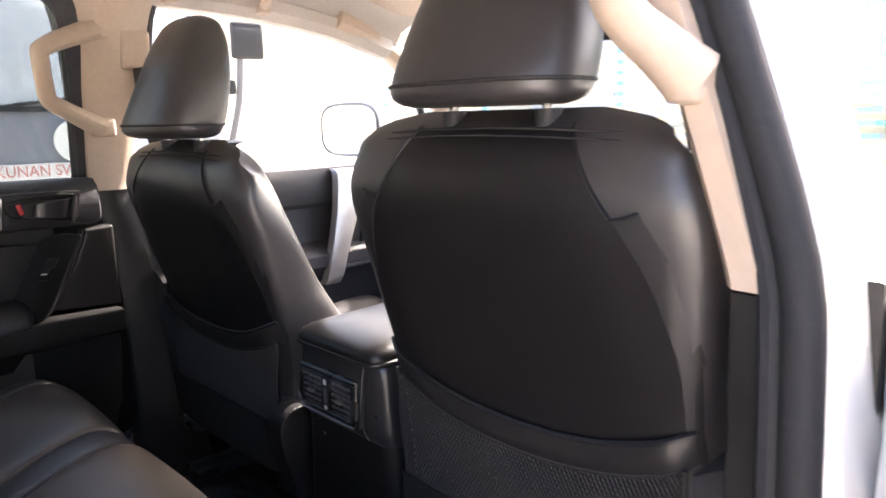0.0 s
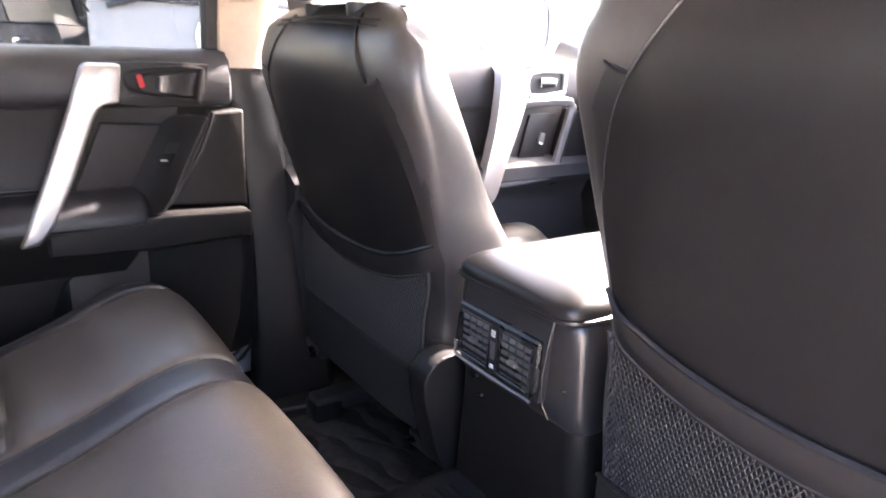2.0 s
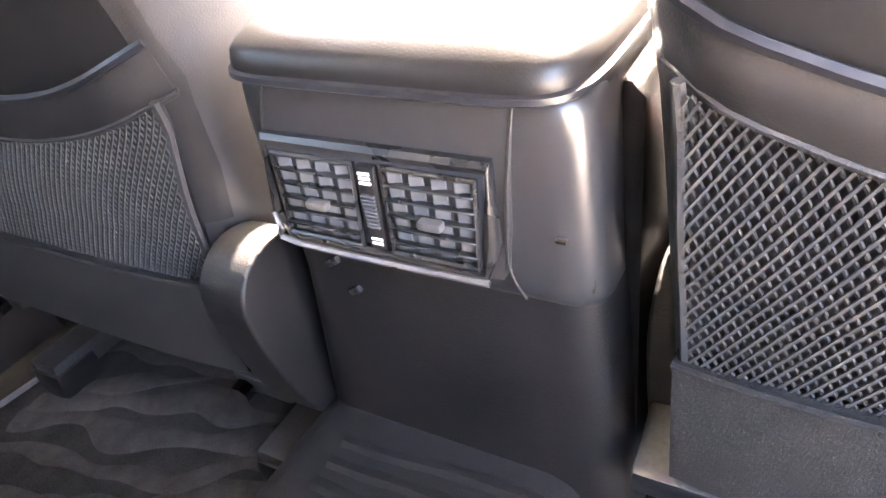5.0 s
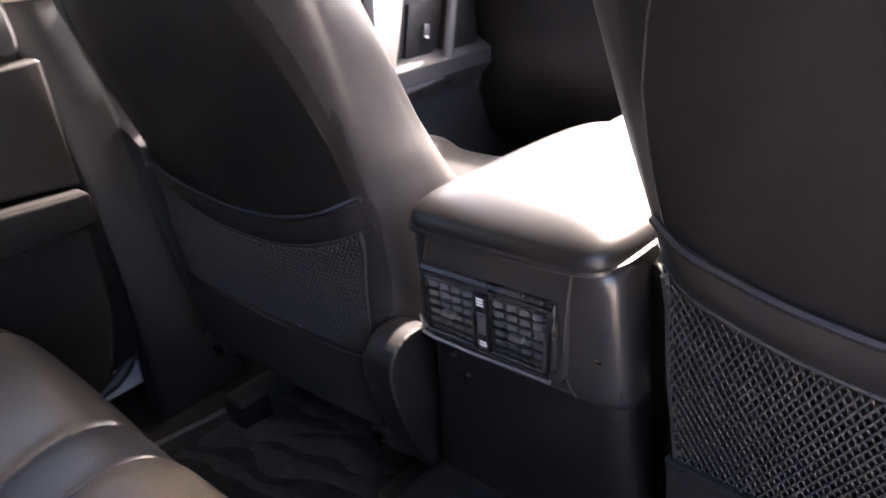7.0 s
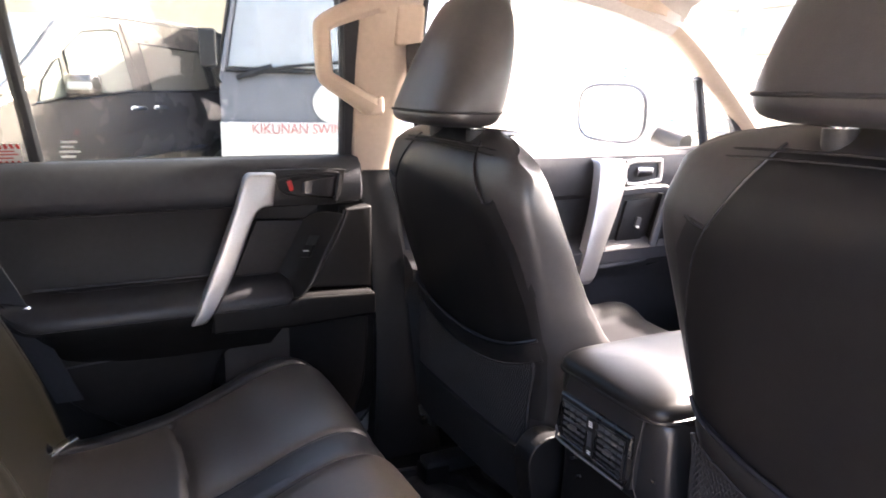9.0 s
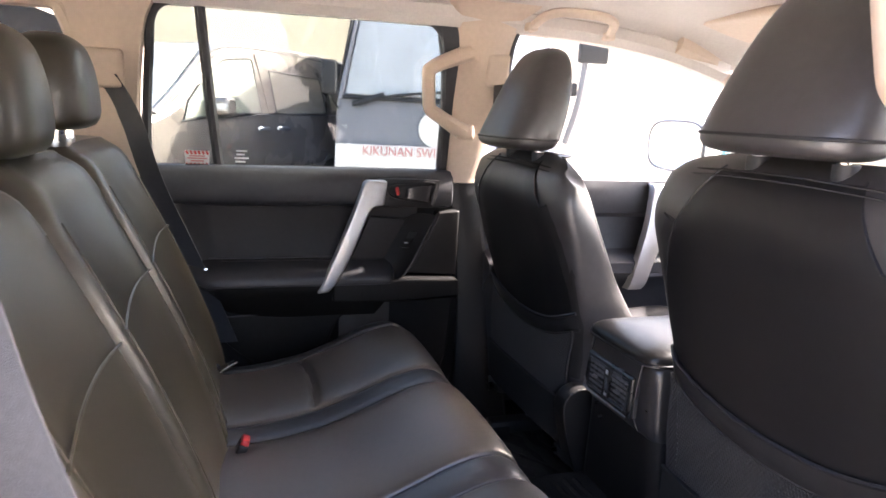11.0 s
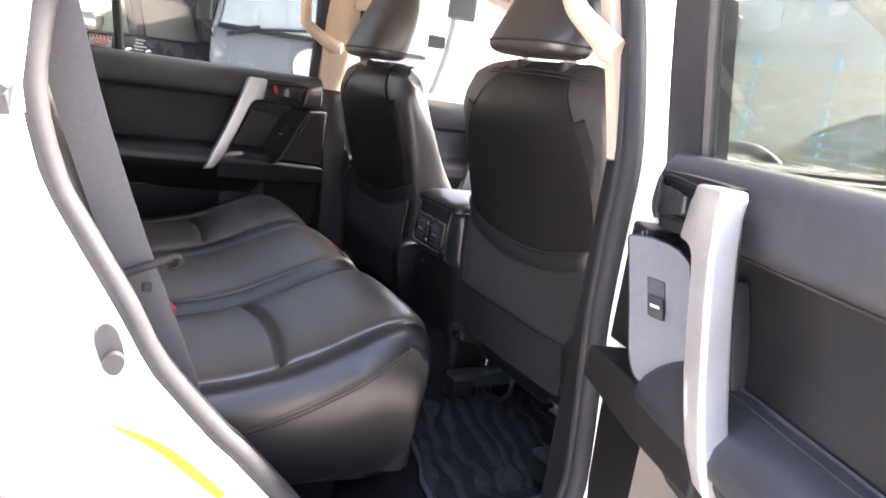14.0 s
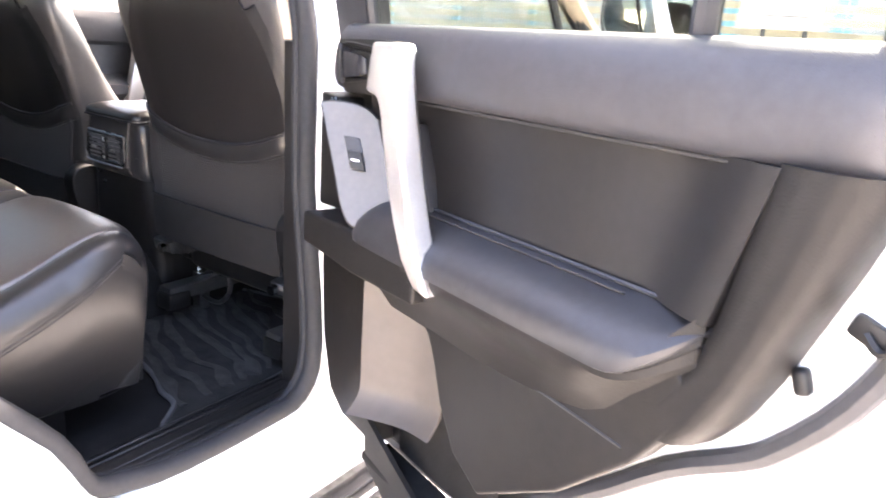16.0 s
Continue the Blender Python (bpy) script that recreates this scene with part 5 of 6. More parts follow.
part("lid", loft([lid_ring(f, z, p) for f, z, p in ((0.95, 1.0405, 0.006), (0.985, 1.0418, 0.001), (1.0, 1.045, 0.0), (1.0, 1.051, 0.0), (0.993, 1.057, 0.001), (0.972, 1.0615, 0.004), (0.93, 1.0655, 0.008), (0.85, 1.0690, 0.012), (0.65, 1.0725, 0.012), (0.35, 1.0745, 0.012), (0.1, 1.075, 0.012))]), LID, console, "padded glossy leather console lid", sharp=85)
part("lid_rim", tube([Vector(p) for p in lid_ring(1.000, 1.0445)], 0.0032, 6, 1, True), PIPING, console)
# rear panel: faceplate and vents
shape = [(-0.036, 1.0395, 0.0875), (0.1185, 1.0395, 0.0875), (0.1150, 1.005, 0.0845), (0.1125, 0.965, 0.082), (0.1090, 0.934, 0.0815), (-0.034, 0.934, 0.0815), (-0.0465, 0.952, 0.083), (-0.0435, 1.005, 0.0845)]
part("face_plate", loft([[(x, y, z) for x, z, y in shape], [(x, y + 0.03, z) for x, z, y in shape]]), PLATE, console, "satin grey-black face plate")
part("plate_seam", tube([(0.1190, 0.087, 1.038), (0.1155, 0.0842, 1.005), (0.1128, 0.082, 0.965), (0.112, 0.086, 0.935), (0.117, 0.0925, 0.914)], 0.0009, 6), DARK_METAL, console)
part("plate_seam", tube([(-0.0365, 0.087, 1.038), (-0.044, 0.0842, 1.005), (-0.0475, 0.0825, 0.965), (-0.046, 0.082, 0.950)], 0.0011, 6), PLASTIC, console)


def vent_frame():
    rim = [(-0.0415, 1.0045), (0.1060, 1.0045), (0.1045, 0.960), (0.1010, 0.9385), (-0.0300, 0.9385), (-0.0445, 0.9535)]
    return [(x, 0.0835 - (1.0045 - z) * 0.05, z) for x, z in rim]


part("vent_surround", tube(vent_frame(), 0.0052, 8, 1, True), VENT_BLACK, console, "polished black vent surround")
part("vent_sill", tube([(-0.0465, 0.0765, 0.955), (-0.043, 0.0755, 0.945), (-0.031, 0.075, 0.9345), (0.103, 0.075, 0.9345)], 0.0022, 6, 3), SATIN, console, "bright lower vent edge")
part("vent_back", slab([(-0.040, 1.003), (0.1045, 1.003), (0.100, 0.938), (-0.036, 0.938)], "y", 0.0792, 0.0812, 0.0005, 1), RUBBER, console)
for cxv in (-0.0055, 0.0710):
    vent = part("air_vent", tube([(cxv - 0.0285, 0.0775, 0.9985), (cxv + 0.0285, 0.0775, 0.9985), (cxv + 0.0275, 0.0745, 0.9445), (cxv - 0.0275, 0.0745, 0.9445)], 0.0022, 6, 1, True), VENT_BLACK, console, "rear air vent")
    for i in range(5):
        z = 0.9895 - i * 0.0093
        part("slat", block((cxv, 0.0768 - (0.995 - z) * 0.05, z), (0.056, 0.0045, 0.0019), 0.0007, 1, pose(0, 0, 0, 14)), VENT_BLACK, vent)
    for i in range(4):
        part("vane", block((cxv - 0.0205 + i * 0.0137, 0.0778, 0.9712), (0.0085, 0.0014, 0.051), 0.0005, 1, pose(0, 0, 0, 0, 0, 14)), DOOR_GREY, vent, "grey upright vane")
    part("knob", block((cxv + 0.002, 0.0715, 0.9705), (0.015, 0.007, 0.0055), 0.002, 2), SATIN, vent, "small bright vent knob")
dial = part("vent_dial", block((0.0330, 0.0775, 0.9715), (0.0125, 0.007, 0.056), 0.002, 2), PLASTIC, console, "vent dial strip")
for z in (0.9955, 0.9925, 0.9895, 0.9515, 0.9485):
    part("dial_mark", block((0.0330, 0.0736, z), (0.0075, 0.001, 0.0016), 0.0, 1), WHITE, dial)
for i in range(9):
    part("dial_rib", block((0.0330, 0.0735, 0.9605 + i * 0.0026), (0.0085, 0.0025, 0.0012), 0.0, 1), DOOR_GREY, dial)
part("screw", block((0.1405, 0.0905, 0.962), (0.0065, 0.004, 0.004), 0.001), CHROME, console)
part("clip_tab", block((0.152, 0.104, 0.926), (0.007, 0.006, 0.012), 0.002), PLASTIC, console)
for x, y, z in ((-0.028, 0.0975, 0.905), (-0.017, 0.1005, 0.880)):
    part("cover_clip", block((x, y, z), (0.012, 0.006, 0.006), 0.002, 2, pose(0, 0, 0, 0, -30)), PLASTIC_GLOSS, console, "small cover clip")
# the driver's belt buckle, deep between console and seat
dbuckle = rooted("belt_buckle", (0.186, 0.20, 0.94), "black belt buckle with red button beside the console", "belt buckle", "belt buckles")
part("housing", block((0.186, 0.205, 0.955), (0.018, 0.040, 0.060), 0.006, 3, pose(0, 0, 0, -14)), PLASTIC, dbuckle)
part("release_button", block((0.186, 0.190, 0.990), (0.014, 0.034, 0.012), 0.004, 3, pose(0, 0, 0, -14)), RED, dbuckle, "red release button")
part("strap", block((0.186, 0.220, 0.88), (0.006, 0.030, 0.10), 0.002, 2, pose(0, 0, 0, -14)), BELT_DARK, dbuckle)

# ---- rear bench ----
bench = rooted("rear_bench", (0.02, -0.45, 0.60), "black leather three-place rear bench", "car seat")
SEAT_TOP = [(-0.68, 0.842), (-0.60, 0.844), (-0.55, 0.846), (-0.50, 0.852), (-0.46, 0.859), (-0.42, 0.868), (-0.37, 0.886), (-0.32, 0.907), (-0.28, 0.924), (-0.24, 0.936), (-0.21, 0.939), (-0.188, 0.934), (-0.170, 0.922), (-0.157, 0.902), (-0.150, 0.875), (-0.149, 0.84), (-0.153, 0.79), (-0.166, 0.74), (-0.195, 0.70), (-0.235, 0.676)]
# across the bench: place and height of the leather over the seat line, with its seams
CROSS_LEFT = [(-0.545, -0.26), (-0.555, -0.20), (-0.558, -0.12), (-0.554, -0.07), (-0.542, -0.032), (-0.522, -0.010), (-0.500, 0.0), (-0.478, 0.001), (-0.466, -0.006), (-0.455, 0.001), (-0.41, 0.006), (-0.33, 0.008), (-0.25, 0.006), (-0.203, 0.001), (-0.191, -0.006), (-0.180, -0.003), (-0.150, -0.002), (-0.130, -0.003), (-0.119, -0.008), (-0.117, -0.03)]
CROSS_MIDDLE = [(-0.116, -0.03), (-0.114, -0.006), (-0.104, 0.001), (-0.07, 0.006), (0.03, 0.009), (0.12, 0.007), (0.166, 0.002), (0.177, -0.006), (0.187, -0.003), (0.215, -0.003), (0.236, -0.005), (0.245, -0.009), (0.247, -0.03)]
CROSS_RIGHT = [(0.248, -0.03), (0.250, -0.008), (0.263, 0.0), (0.31, 0.006), (0.40, 0.008), (0.49, 0.006), (0.532, 0.001), (0.543, -0.006), (0.554, 0.0), (0.572, -0.002), (0.588, -0.012), (0.600, -0.032), (0.606, -0.052), (0.609, -0.075), (0.611, -0.10), (0.612, -0.13), (0.610, -0.18), (0.604, -0.24)]
bench_seat = crom([(y, z, 0) for y, z in SEAT_TOP], 9)


def cushion_top(y):
    return lerp_table(SEAT_TOP[:16], y)


def cushion_mesh(cross, g0, g1, bow):
    """A cushion skin; g0, g1: the ends of the stitched groove across it, bow: its bend."""
    rings = []
    cs = crom([(x, h, 0) for x, h in cross], 6)
    for q in bench_seat:
        ring = []
        for c in cs:
            x, h, y, z = c.x, c.y, q.x, q.y
            if g1 > g0 and g0 - 0.01 < x < g1 + 0.01 and y < -0.2:
                u = (x - g0) / (g1 - g0)
                d = y - (-0.428 + bow * math.sin(math.pi * min(1, max(0, u))))
                h += -0.010 * math.exp(-(d / 0.006) ** 2) * min(1, max(0, 40 * (u + 0.01)), max(0, 40 * (1.01 - u))) + 0.004 * math.exp(-((d - 0.03) / 0.03) ** 2)
            side = max(0.0, abs(x - 0.026) - 0.47) / 0.11
            back = 0.045 * side ** 2 * min(1, max(0, (y + 0.32) / 0.12))
            drop = h if q.x < -0.19 else max(h, -0.02) if z > 0.90 else max(h, -0.005)
            if h < -0.045:
                drop = h
            zz = max(z + drop, 0.660)
            inset = 0.040 * (max(0.0, 0.87 - zz) / 0.21) ** 1.6 if abs(x - 0.026) > 0.45 else 0.0
            ring.append((x - math.copysign(inset, x), y - back, zz))
        rings.append(ring)
    # closed underneath
    rings = [r + [(r[-1][0] - 0.01, r[-1][1] - 0.02, 0.652), (r[0][0] + 0.01, r[0][1] - 0.02, 0.652)] for r in rings]
    return loft(rings)


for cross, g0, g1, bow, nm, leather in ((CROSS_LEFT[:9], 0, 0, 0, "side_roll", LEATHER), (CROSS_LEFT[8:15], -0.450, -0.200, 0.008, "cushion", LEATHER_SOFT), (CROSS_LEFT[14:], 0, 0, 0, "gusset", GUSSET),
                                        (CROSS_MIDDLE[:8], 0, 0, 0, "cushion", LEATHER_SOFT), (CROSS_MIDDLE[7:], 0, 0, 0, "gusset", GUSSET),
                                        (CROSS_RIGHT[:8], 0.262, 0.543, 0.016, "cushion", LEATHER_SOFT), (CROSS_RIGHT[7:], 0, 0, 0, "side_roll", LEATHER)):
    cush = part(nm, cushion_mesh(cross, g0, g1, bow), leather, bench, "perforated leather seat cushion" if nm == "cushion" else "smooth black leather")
    if nm != "cushion":
        continue
    xs = [c[0] for c in cross if c[1] > -0.03]
    part("front_stitch", tube([(x, -0.1478 - 0.05 * (max(0, abs(x - 0.026) - 0.47) / 0.11) ** 2, 0.862) for x in span(min(xs) + 0.01, max(xs) - 0.01, 11)], 0.0018, 6, 2), STITCH, cush)
for dz in (0.0, 0.008):
    part("side_stitch", tube([(0.6130 - 0.040 * (max(0.0, 0.87 - z - dz) / 0.21) ** 1.6, y, z + dz) for y, z in ((-0.240, 0.902), (-0.28, 0.873), (-0.326, 0.846), (-0.413, 0.807), (-0.495, 0.778), (-0.56, 0.762))], 0.0014, 6, 3), STITCH, bench)
for xs, dz in ((-0.466, -0.0062), (-0.191, -0.0062), (0.177, -0.0062), (0.543, -0.0062)):
    part("seam_thread", tube([(xs, y, cushion_top(y) + dz) for y in (-0.62, -0.5, -0.46, -0.42, -0.37, -0.32, -0.28, -0.24, -0.21)], 0.0022, 6, 3), RUBBER, bench)
for xs, dz in ((-0.118, -0.009), (0.247, -0.010)):
    part("section_piping", tube([(xs, y, cushion_top(y) + dz) for y in (-0.62, -0.5, -0.4, -0.3, -0.24, -0.19, -0.165)], 0.004, 8, 3), PIPING, bench)
part("bench_base", block((0.02, -0.47, 0.61), (1.00, 0.34, 0.08), 0.01), PLASTIC, bench)

BACKS = [(-0.56, -0.13), (-0.125, 0.24), (0.245, 0.578)]


def back_line(z, off=0.0):
    """The y of the bench backrest's front at a height."""
    return lerp_table([(0.80, -0.585), (0.90, -0.60), (1.05, -0.655), (1.20, -0.725), (1.32, -0.785), (1.36, -0.81)], z) - off


for i, (x0, x1) in enumerate(BACKS):
    rings = []
    for z in (0.80, 0.84, 0.95, 1.08, 1.20, 1.29, 1.335, 1.355, 1.362):
        e = 0.0 if z < 1.3 else (z - 1.3) * 0.4
        f = back_line(z) - max(0, z - 1.335) * 0.8
        b = back_line(z) - 0.15 + max(0, z - 1.335) * 1.2
        w0, w1 = x0 + e, x1 - e
        rings.append([(w0, f - 0.035, z), (w0 + 0.010, f - 0.010, z), (w0 + 0.035, f, z), (w0 + 0.3 * (w1 - w0), f - 0.012, z), (w1 - 0.3 * (w1 - w0), f - 0.012, z), (w1 - 0.035, f, z), (w1 - 0.010, f - 0.010, z), (w1, f - 0.035, z), (w1, b + 0.02, z), (w1 - 0.03, b, z), (w0 + 0.03, b, z), (w0, b + 0.02, z)])
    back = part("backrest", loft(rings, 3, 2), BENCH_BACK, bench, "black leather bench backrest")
    part("groove", tube([(x0 + (x1 - x0) * u, back_line(1.17) + 0.003 - 0.008 * math.sin(math.pi * u), 1.17 + 0.012 * math.sin(math.pi * u)) for u in span(0.06, 0.94, 9)], 0.0020, 6, 2), BENCH_BACK, back)
    for s in (0.10, 0.90):
        part("backrest_seam", tube([(x0 + (x1 - x0) * s, back_line(z) + 0.001, z) for z in (0.86, 0.95, 1.08, 1.20, 1.30)], 0.0012, 6, 3), BENCH_BACK, back)
    xm = (x0 + x1) / 2
    rings = []
    hw0 = 0.125 if i != 1 else 0.11
    for dz, f, y0, y1 in ((0.0, 0.82, -0.905, -0.835), (0.008, 0.95, -0.925, -0.820), (0.03, 1.0, -0.935, -0.812), (0.08, 1.0, -0.940, -0.815), (0.125, 0.93, -0.935, -0.825), (0.15, 0.80, -0.925, -0.838), (0.162, 0.55, -0.905, -0.855)):
        hz0 = (1.385 if i != 1 else 1.365)
        rings.append([(xm + hw0 * f * math.copysign(abs(math.cos(a)) ** 0.6, math.cos(a)), (y0 + y1) / 2 + (y1 - y0) / 2 * math.copysign(abs(math.sin(a)) ** 0.75, math.sin(a)), hz0 + dz) for a in span(0, 2 * math.pi * 27 / 28, 28)])
    head = part("headrest", loft(rings, 3), BENCH_BACK, bench, "rounded black leather headrest")
    for s in (-1, 1):
        part("headrest_post", tube([(xm + s * 0.06, -0.87, 1.33), (xm + s * 0.06, -0.87, 1.40)], 0.007, 8, 1), CHROME, head)

rings = []
for z, w in ((0.80, 0.030), (0.84, 0.036), (0.95, 0.038), (1.08, 0.038), (1.20, 0.036), (1.28, 0.033), (1.325, 0.026), (1.345, 0.016)):
    f = back_line(z) + 0.016 - max(0, z - 1.28) * 0.5
    rings.append([(0.612 + w * math.cos(a), f - 0.075 + 0.075 * math.copysign(abs(math.sin(a)) ** 0.6, math.sin(a)), z) for a in span(0, 2 * math.pi * 19 / 20, 20)])
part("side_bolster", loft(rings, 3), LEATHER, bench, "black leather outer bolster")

# belts
belt = rooted("shoulder_belt", (0.66, -0.70, 1.20), "grey webbing seat belt hanging in front of the bench", "seat belt", "rear belts")
hw = [(0.006, 0.024, 0.004)] * 6
part("webbing", ribbon([(0.625, -0.800, 1.50), (0.648, -0.757, 1.39), (0.660, -0.720, 1.25), (0.662, -0.665, 1.085), (0.655, -0.615, 0.95), (0.645, -0.565, 0.80)], hw, 0.0025, k=6), WEBBING, belt)
part("belt_tongue", block((0.668, -0.649, 1.069), (0.011, 0.074, 0.010), 0.004, 3, pose(0, 0, 0, 22)), PLASTIC, belt, "black plastic belt tongue")
part("tongue_loop", tube([(0.666, -0.622, 1.079), (0.668, -0.610, 1.083), (0.668, -0.606, 1.074), (0.663, -0.614, 1.066)], 0.004, 6, 4, True), PLASTIC, belt)
part("belt_button", block((0.674, -0.645, 1.045), (0.006, 0.012, 0.012), 0.004, 3), PLASTIC, belt)
belt2 = rooted("shoulder_belt", (-0.64, -0.70, 1.20), "dark seat belt beside the bench", "seat belt", "rear belts")
part("webbing", ribbon([(-0.628, -0.835, 1.49), (-0.645, -0.79, 1.40), (-0.650, -0.745, 1.25), (-0.650, -0.66, 1.05), (-0.635, -0.585, 0.86)], [(0.008, 0.023, 0.003)] * 5, 0.0025, k=6), RUBBER, belt2)
part("belt_tongue", block((-0.640, -0.640, 1.035), (0.012, 0.030, 0.022), 0.004, 2, pose(0, 0, 0, 25)), CHROME, belt2)
tongue = rooted("belt_tongue", (-0.447, -0.590, 0.868), "loose chrome belt tongue on the bench", "belt tongue")
TX, TY, TZ = -0.447, -0.590, 0.868
part("blade", block((TX, TY, TZ), (0.020, 0.045, 0.004), 0.0015, 2, pose(0, 0, 0, 20, 0, 25)), CHROME, tongue)
part("tongue_cap", block((TX + 0.010, TY - 0.028, TZ + 0.004), (0.034, 0.022, 0.012), 0.004, 3, pose(0, 0, 0, 20, 0, 25)), PLASTIC, tongue)


def belt_buckle(x, y, turn, label):
    root = rooted("belt_buckle", (x, y, 0.828), label, "belt buckle", "belt buckles")
    m = pose(0, 0, 0, -24, 0, turn)
    up = m @ Vector((0, 0, 1))
    foot = Vector((x, y, 0.828))
    part("housing", block(foot + up * 0.014, (0.036, 0.018, 0.050), 0.006, 3, m), PLASTIC, root)
    part("release_button", block(foot + up * 0.041, (0.030, 0.014, 0.012), 0.004, 3, m), RED, root, "red release button")
    part("strap", block(foot - up * 0.020, (0.028, 0.006, 0.040), 0.002, 2, m), WEBBING, root)


belt_buckle(0.262, -0.576, 8, "black belt buckle with red button between cushion and backrest")
belt_buckle(-0.086, -0.580, -5, "black belt buckle with red button between cushion and backrest")

# floor mats
def mat_outline(s):
    base = [(0.18, 0.36), (0.58, 0.36), (0.596, 0.22), (0.625, 0.02), (0.646, -0.140), (0.640, -0.176), (0.612, -0.180), (0.588, -0.150), (0.556, -0.118), (0.50, -0.108), (0.44, -0.082), (0.31, -0.05), (0.19, 0.01)]
    return [(p.x if s > 0 else 0.02 - p.x, p.y) for p in crom([(x, y, 0) for x, y in base], 3, True)]


for s in (1, -1):
    o = mat_outline(s)
    mat = rooted("floor_mat", (0.41 if s > 0 else -0.39, 0.1, 0.574), "black carpet floor mat with wavy ribs", "floor mat", "floor mats")
    part("mat_base", slab(o, "z", 0.573, 0.580, 0.002, 1), MAT_BASE, mat)
    part("mat_binding", tube([(x, y, 0.580) for x, y in o], 0.0055, 6, 1, True), WEBBING, mat, "grey bound edge")
    bm = bmesh.new()
    for i in range(9):
        line = []
        for u in span(0, 1, 16):
            x = 0.205 + 0.375 * u
            y = lerp_table([(0.19, 0.03), (0.31, -0.03), (0.44, -0.058), (0.53, -0.085), (0.60, -0.11)], x) + i * 0.045
            line.append((x if s > 0 else 0.02 - x, y + 0.010 * math.sin(5 * u + i * 1.3) + 0.030 * noise.noise(Vector((u * 4.2, i * 0.55, s))), 0.579))
        tube(line, lambda t, i=i: max(0.004, 0.0185 + 0.018 * noise.noise(Vector((t * 6.0, i * 0.9, 3.0 + s)))), 8, 2, squash=0.22, bm=bm)
    tagged(part("mat_ribs", bm, PILE, mat, "raised wavy pile"), kind="stuff")

# ---- dashboard ----
dash = rooted("dashboard", (0, 1.05, 0.9), "black dashboard with vents and centre stack", "dashboard")
dp = [(0.93, 0.86), (0.905, 0.95), (0.90, 1.03), (0.915, 1.10), (0.90, 1.135), (0.905, 1.185), (0.93, 1.215), (1.00, 1.232), (1.15, 1.243), (1.38, 1.24), (1.39, 0.80), (1.0, 0.78)]
part("dash_panel", loft([[(x, y + dy, z) for y, z in dp] for x, dy in ((-0.705, 0.05), (-0.68, 0.015), (-0.4, 0.0), (0.0, -0.02), (0.2, -0.01), (0.45, 0.0), (0.68, 0.015), (0.705, 0.05))], 2), PLASTIC, dash)
stack = part("centre_stack", slab([(-0.12, 0.80), (-0.13, 1.10), (-0.12, 1.225), (0.14, 1.225), (0.15, 1.10), (0.14, 0.80)], "y", 0.845, 0.93, 0.012, 3), PLASTIC_GLOSS, dash, "glossy black centre stack")
part("screen", block((0.01, 0.842, 1.125), (0.20, 0.006, 0.11), 0.003), RUBBER, stack)
for x in (-0.07, 0.09):
    part("stack_strip", block((x, 0.841, 1.05), (0.06, 0.006, 0.006), 0.002), CHROME, stack)
    part("stack_strip", block((x, 0.841, 1.02), (0.07, 0.006, 0.005), 0.002), CHROME, stack)
for xv in (-0.60, -0.20, 0.22, 0.61):
    dv = part("dash_vent", slab([(xv - 0.06, 1.15), (xv - 0.055, 1.212), (xv + 0.055, 1.212), (xv + 0.06, 1.15)], "y", 0.885, 0.93, 0.006, 2), PLASTIC, dash)
    for i in range(4):
        part("slat", block((xv, 0.883, 1.161 + i * 0.013), (0.10, 0.012, 0.003), 0.001, 1), DOOR_GREY, dv)
part("binnacle", loft([[(0.41 + 0.16 * math.cos(a), y, 1.19 + h * math.sin(a)) for a in span(0, math.pi, 16)] for y, h in ((0.86, 0.075), (0.88, 0.09), (1.0, 0.085), (1.15, 0.055))]), PLASTIC, dash)
part("column_cover", tube([(0.41, 0.66, 1.10), (0.41, 0.95, 1.03)], 0.045, 10, 1), PLASTIC, dash)
swheel = rooted("steering_wheel", (0.41, 0.62, 1.12), "black leather steering wheel with silver spokes", "steering wheel")
WM = Matrix.Translation((0.41, 0.62, 1.125)) @ pose(0, 0, 0, 66)
part("wheel_rim", tube([WM @ Vector((0.185 * math.cos(a), 0.185 * math.sin(a), 0)) for a in span(0, 2 * math.pi * 31 / 32, 32)], 0.0155, 10, 2, True), LEATHER, swheel)
bm = bmesh.new()
bmesh.ops.create_uvsphere(bm, u_segments=20, v_segments=12, radius=0.075)
bmesh.ops.transform(bm, matrix=WM @ Matrix.Diagonal((1.1, 0.9, 0.4, 1)), verts=bm.verts)
part("horn_pad", bm, PLASTIC, swheel)
for a in (0, 180, 270):
    part("spoke", block(WM @ Vector((0.125 * math.cos(radians(a)), 0.125 * math.sin(radians(a)), 0)), (0.12, 0.032, 0.012), 0.005, 2, WM.to_3x3().to_4x4() @ pose(0, 0, 0, 0, 0, a)), SILVER, swheel, "silver spoke")
lever = rooted("gear_lever", (0.06, 0.66, 1.02), "chrome and black gear lever", "gear lever")
part("shaft", tube([(0.06, 0.68, 1.00), (0.06, 0.66, 1.09)], 0.011, 8, 1), CHROME, lever)
bm = bmesh.new()
bmesh.ops.create_uvsphere(bm, u_segments=16, v_segments=10, radius=0.030, matrix=Matrix.Translation((0.06, 0.655, 1.11)) @ Matrix.Diagonal((0.8, 0.9, 1.2, 1)))
part("knob", bm, LEATHER, lever)
part("boot", loft([[(0.06 + 0.05 * f * math.cos(a), 0.68 + 0.06 * f * math.sin(a), z) for a in span(0, 2 * math.pi * 15 / 16, 16)] for z, f in ((0.985, 1.0), (1.02, 0.8), (1.05, 0.35))]), LEATHER, lever)


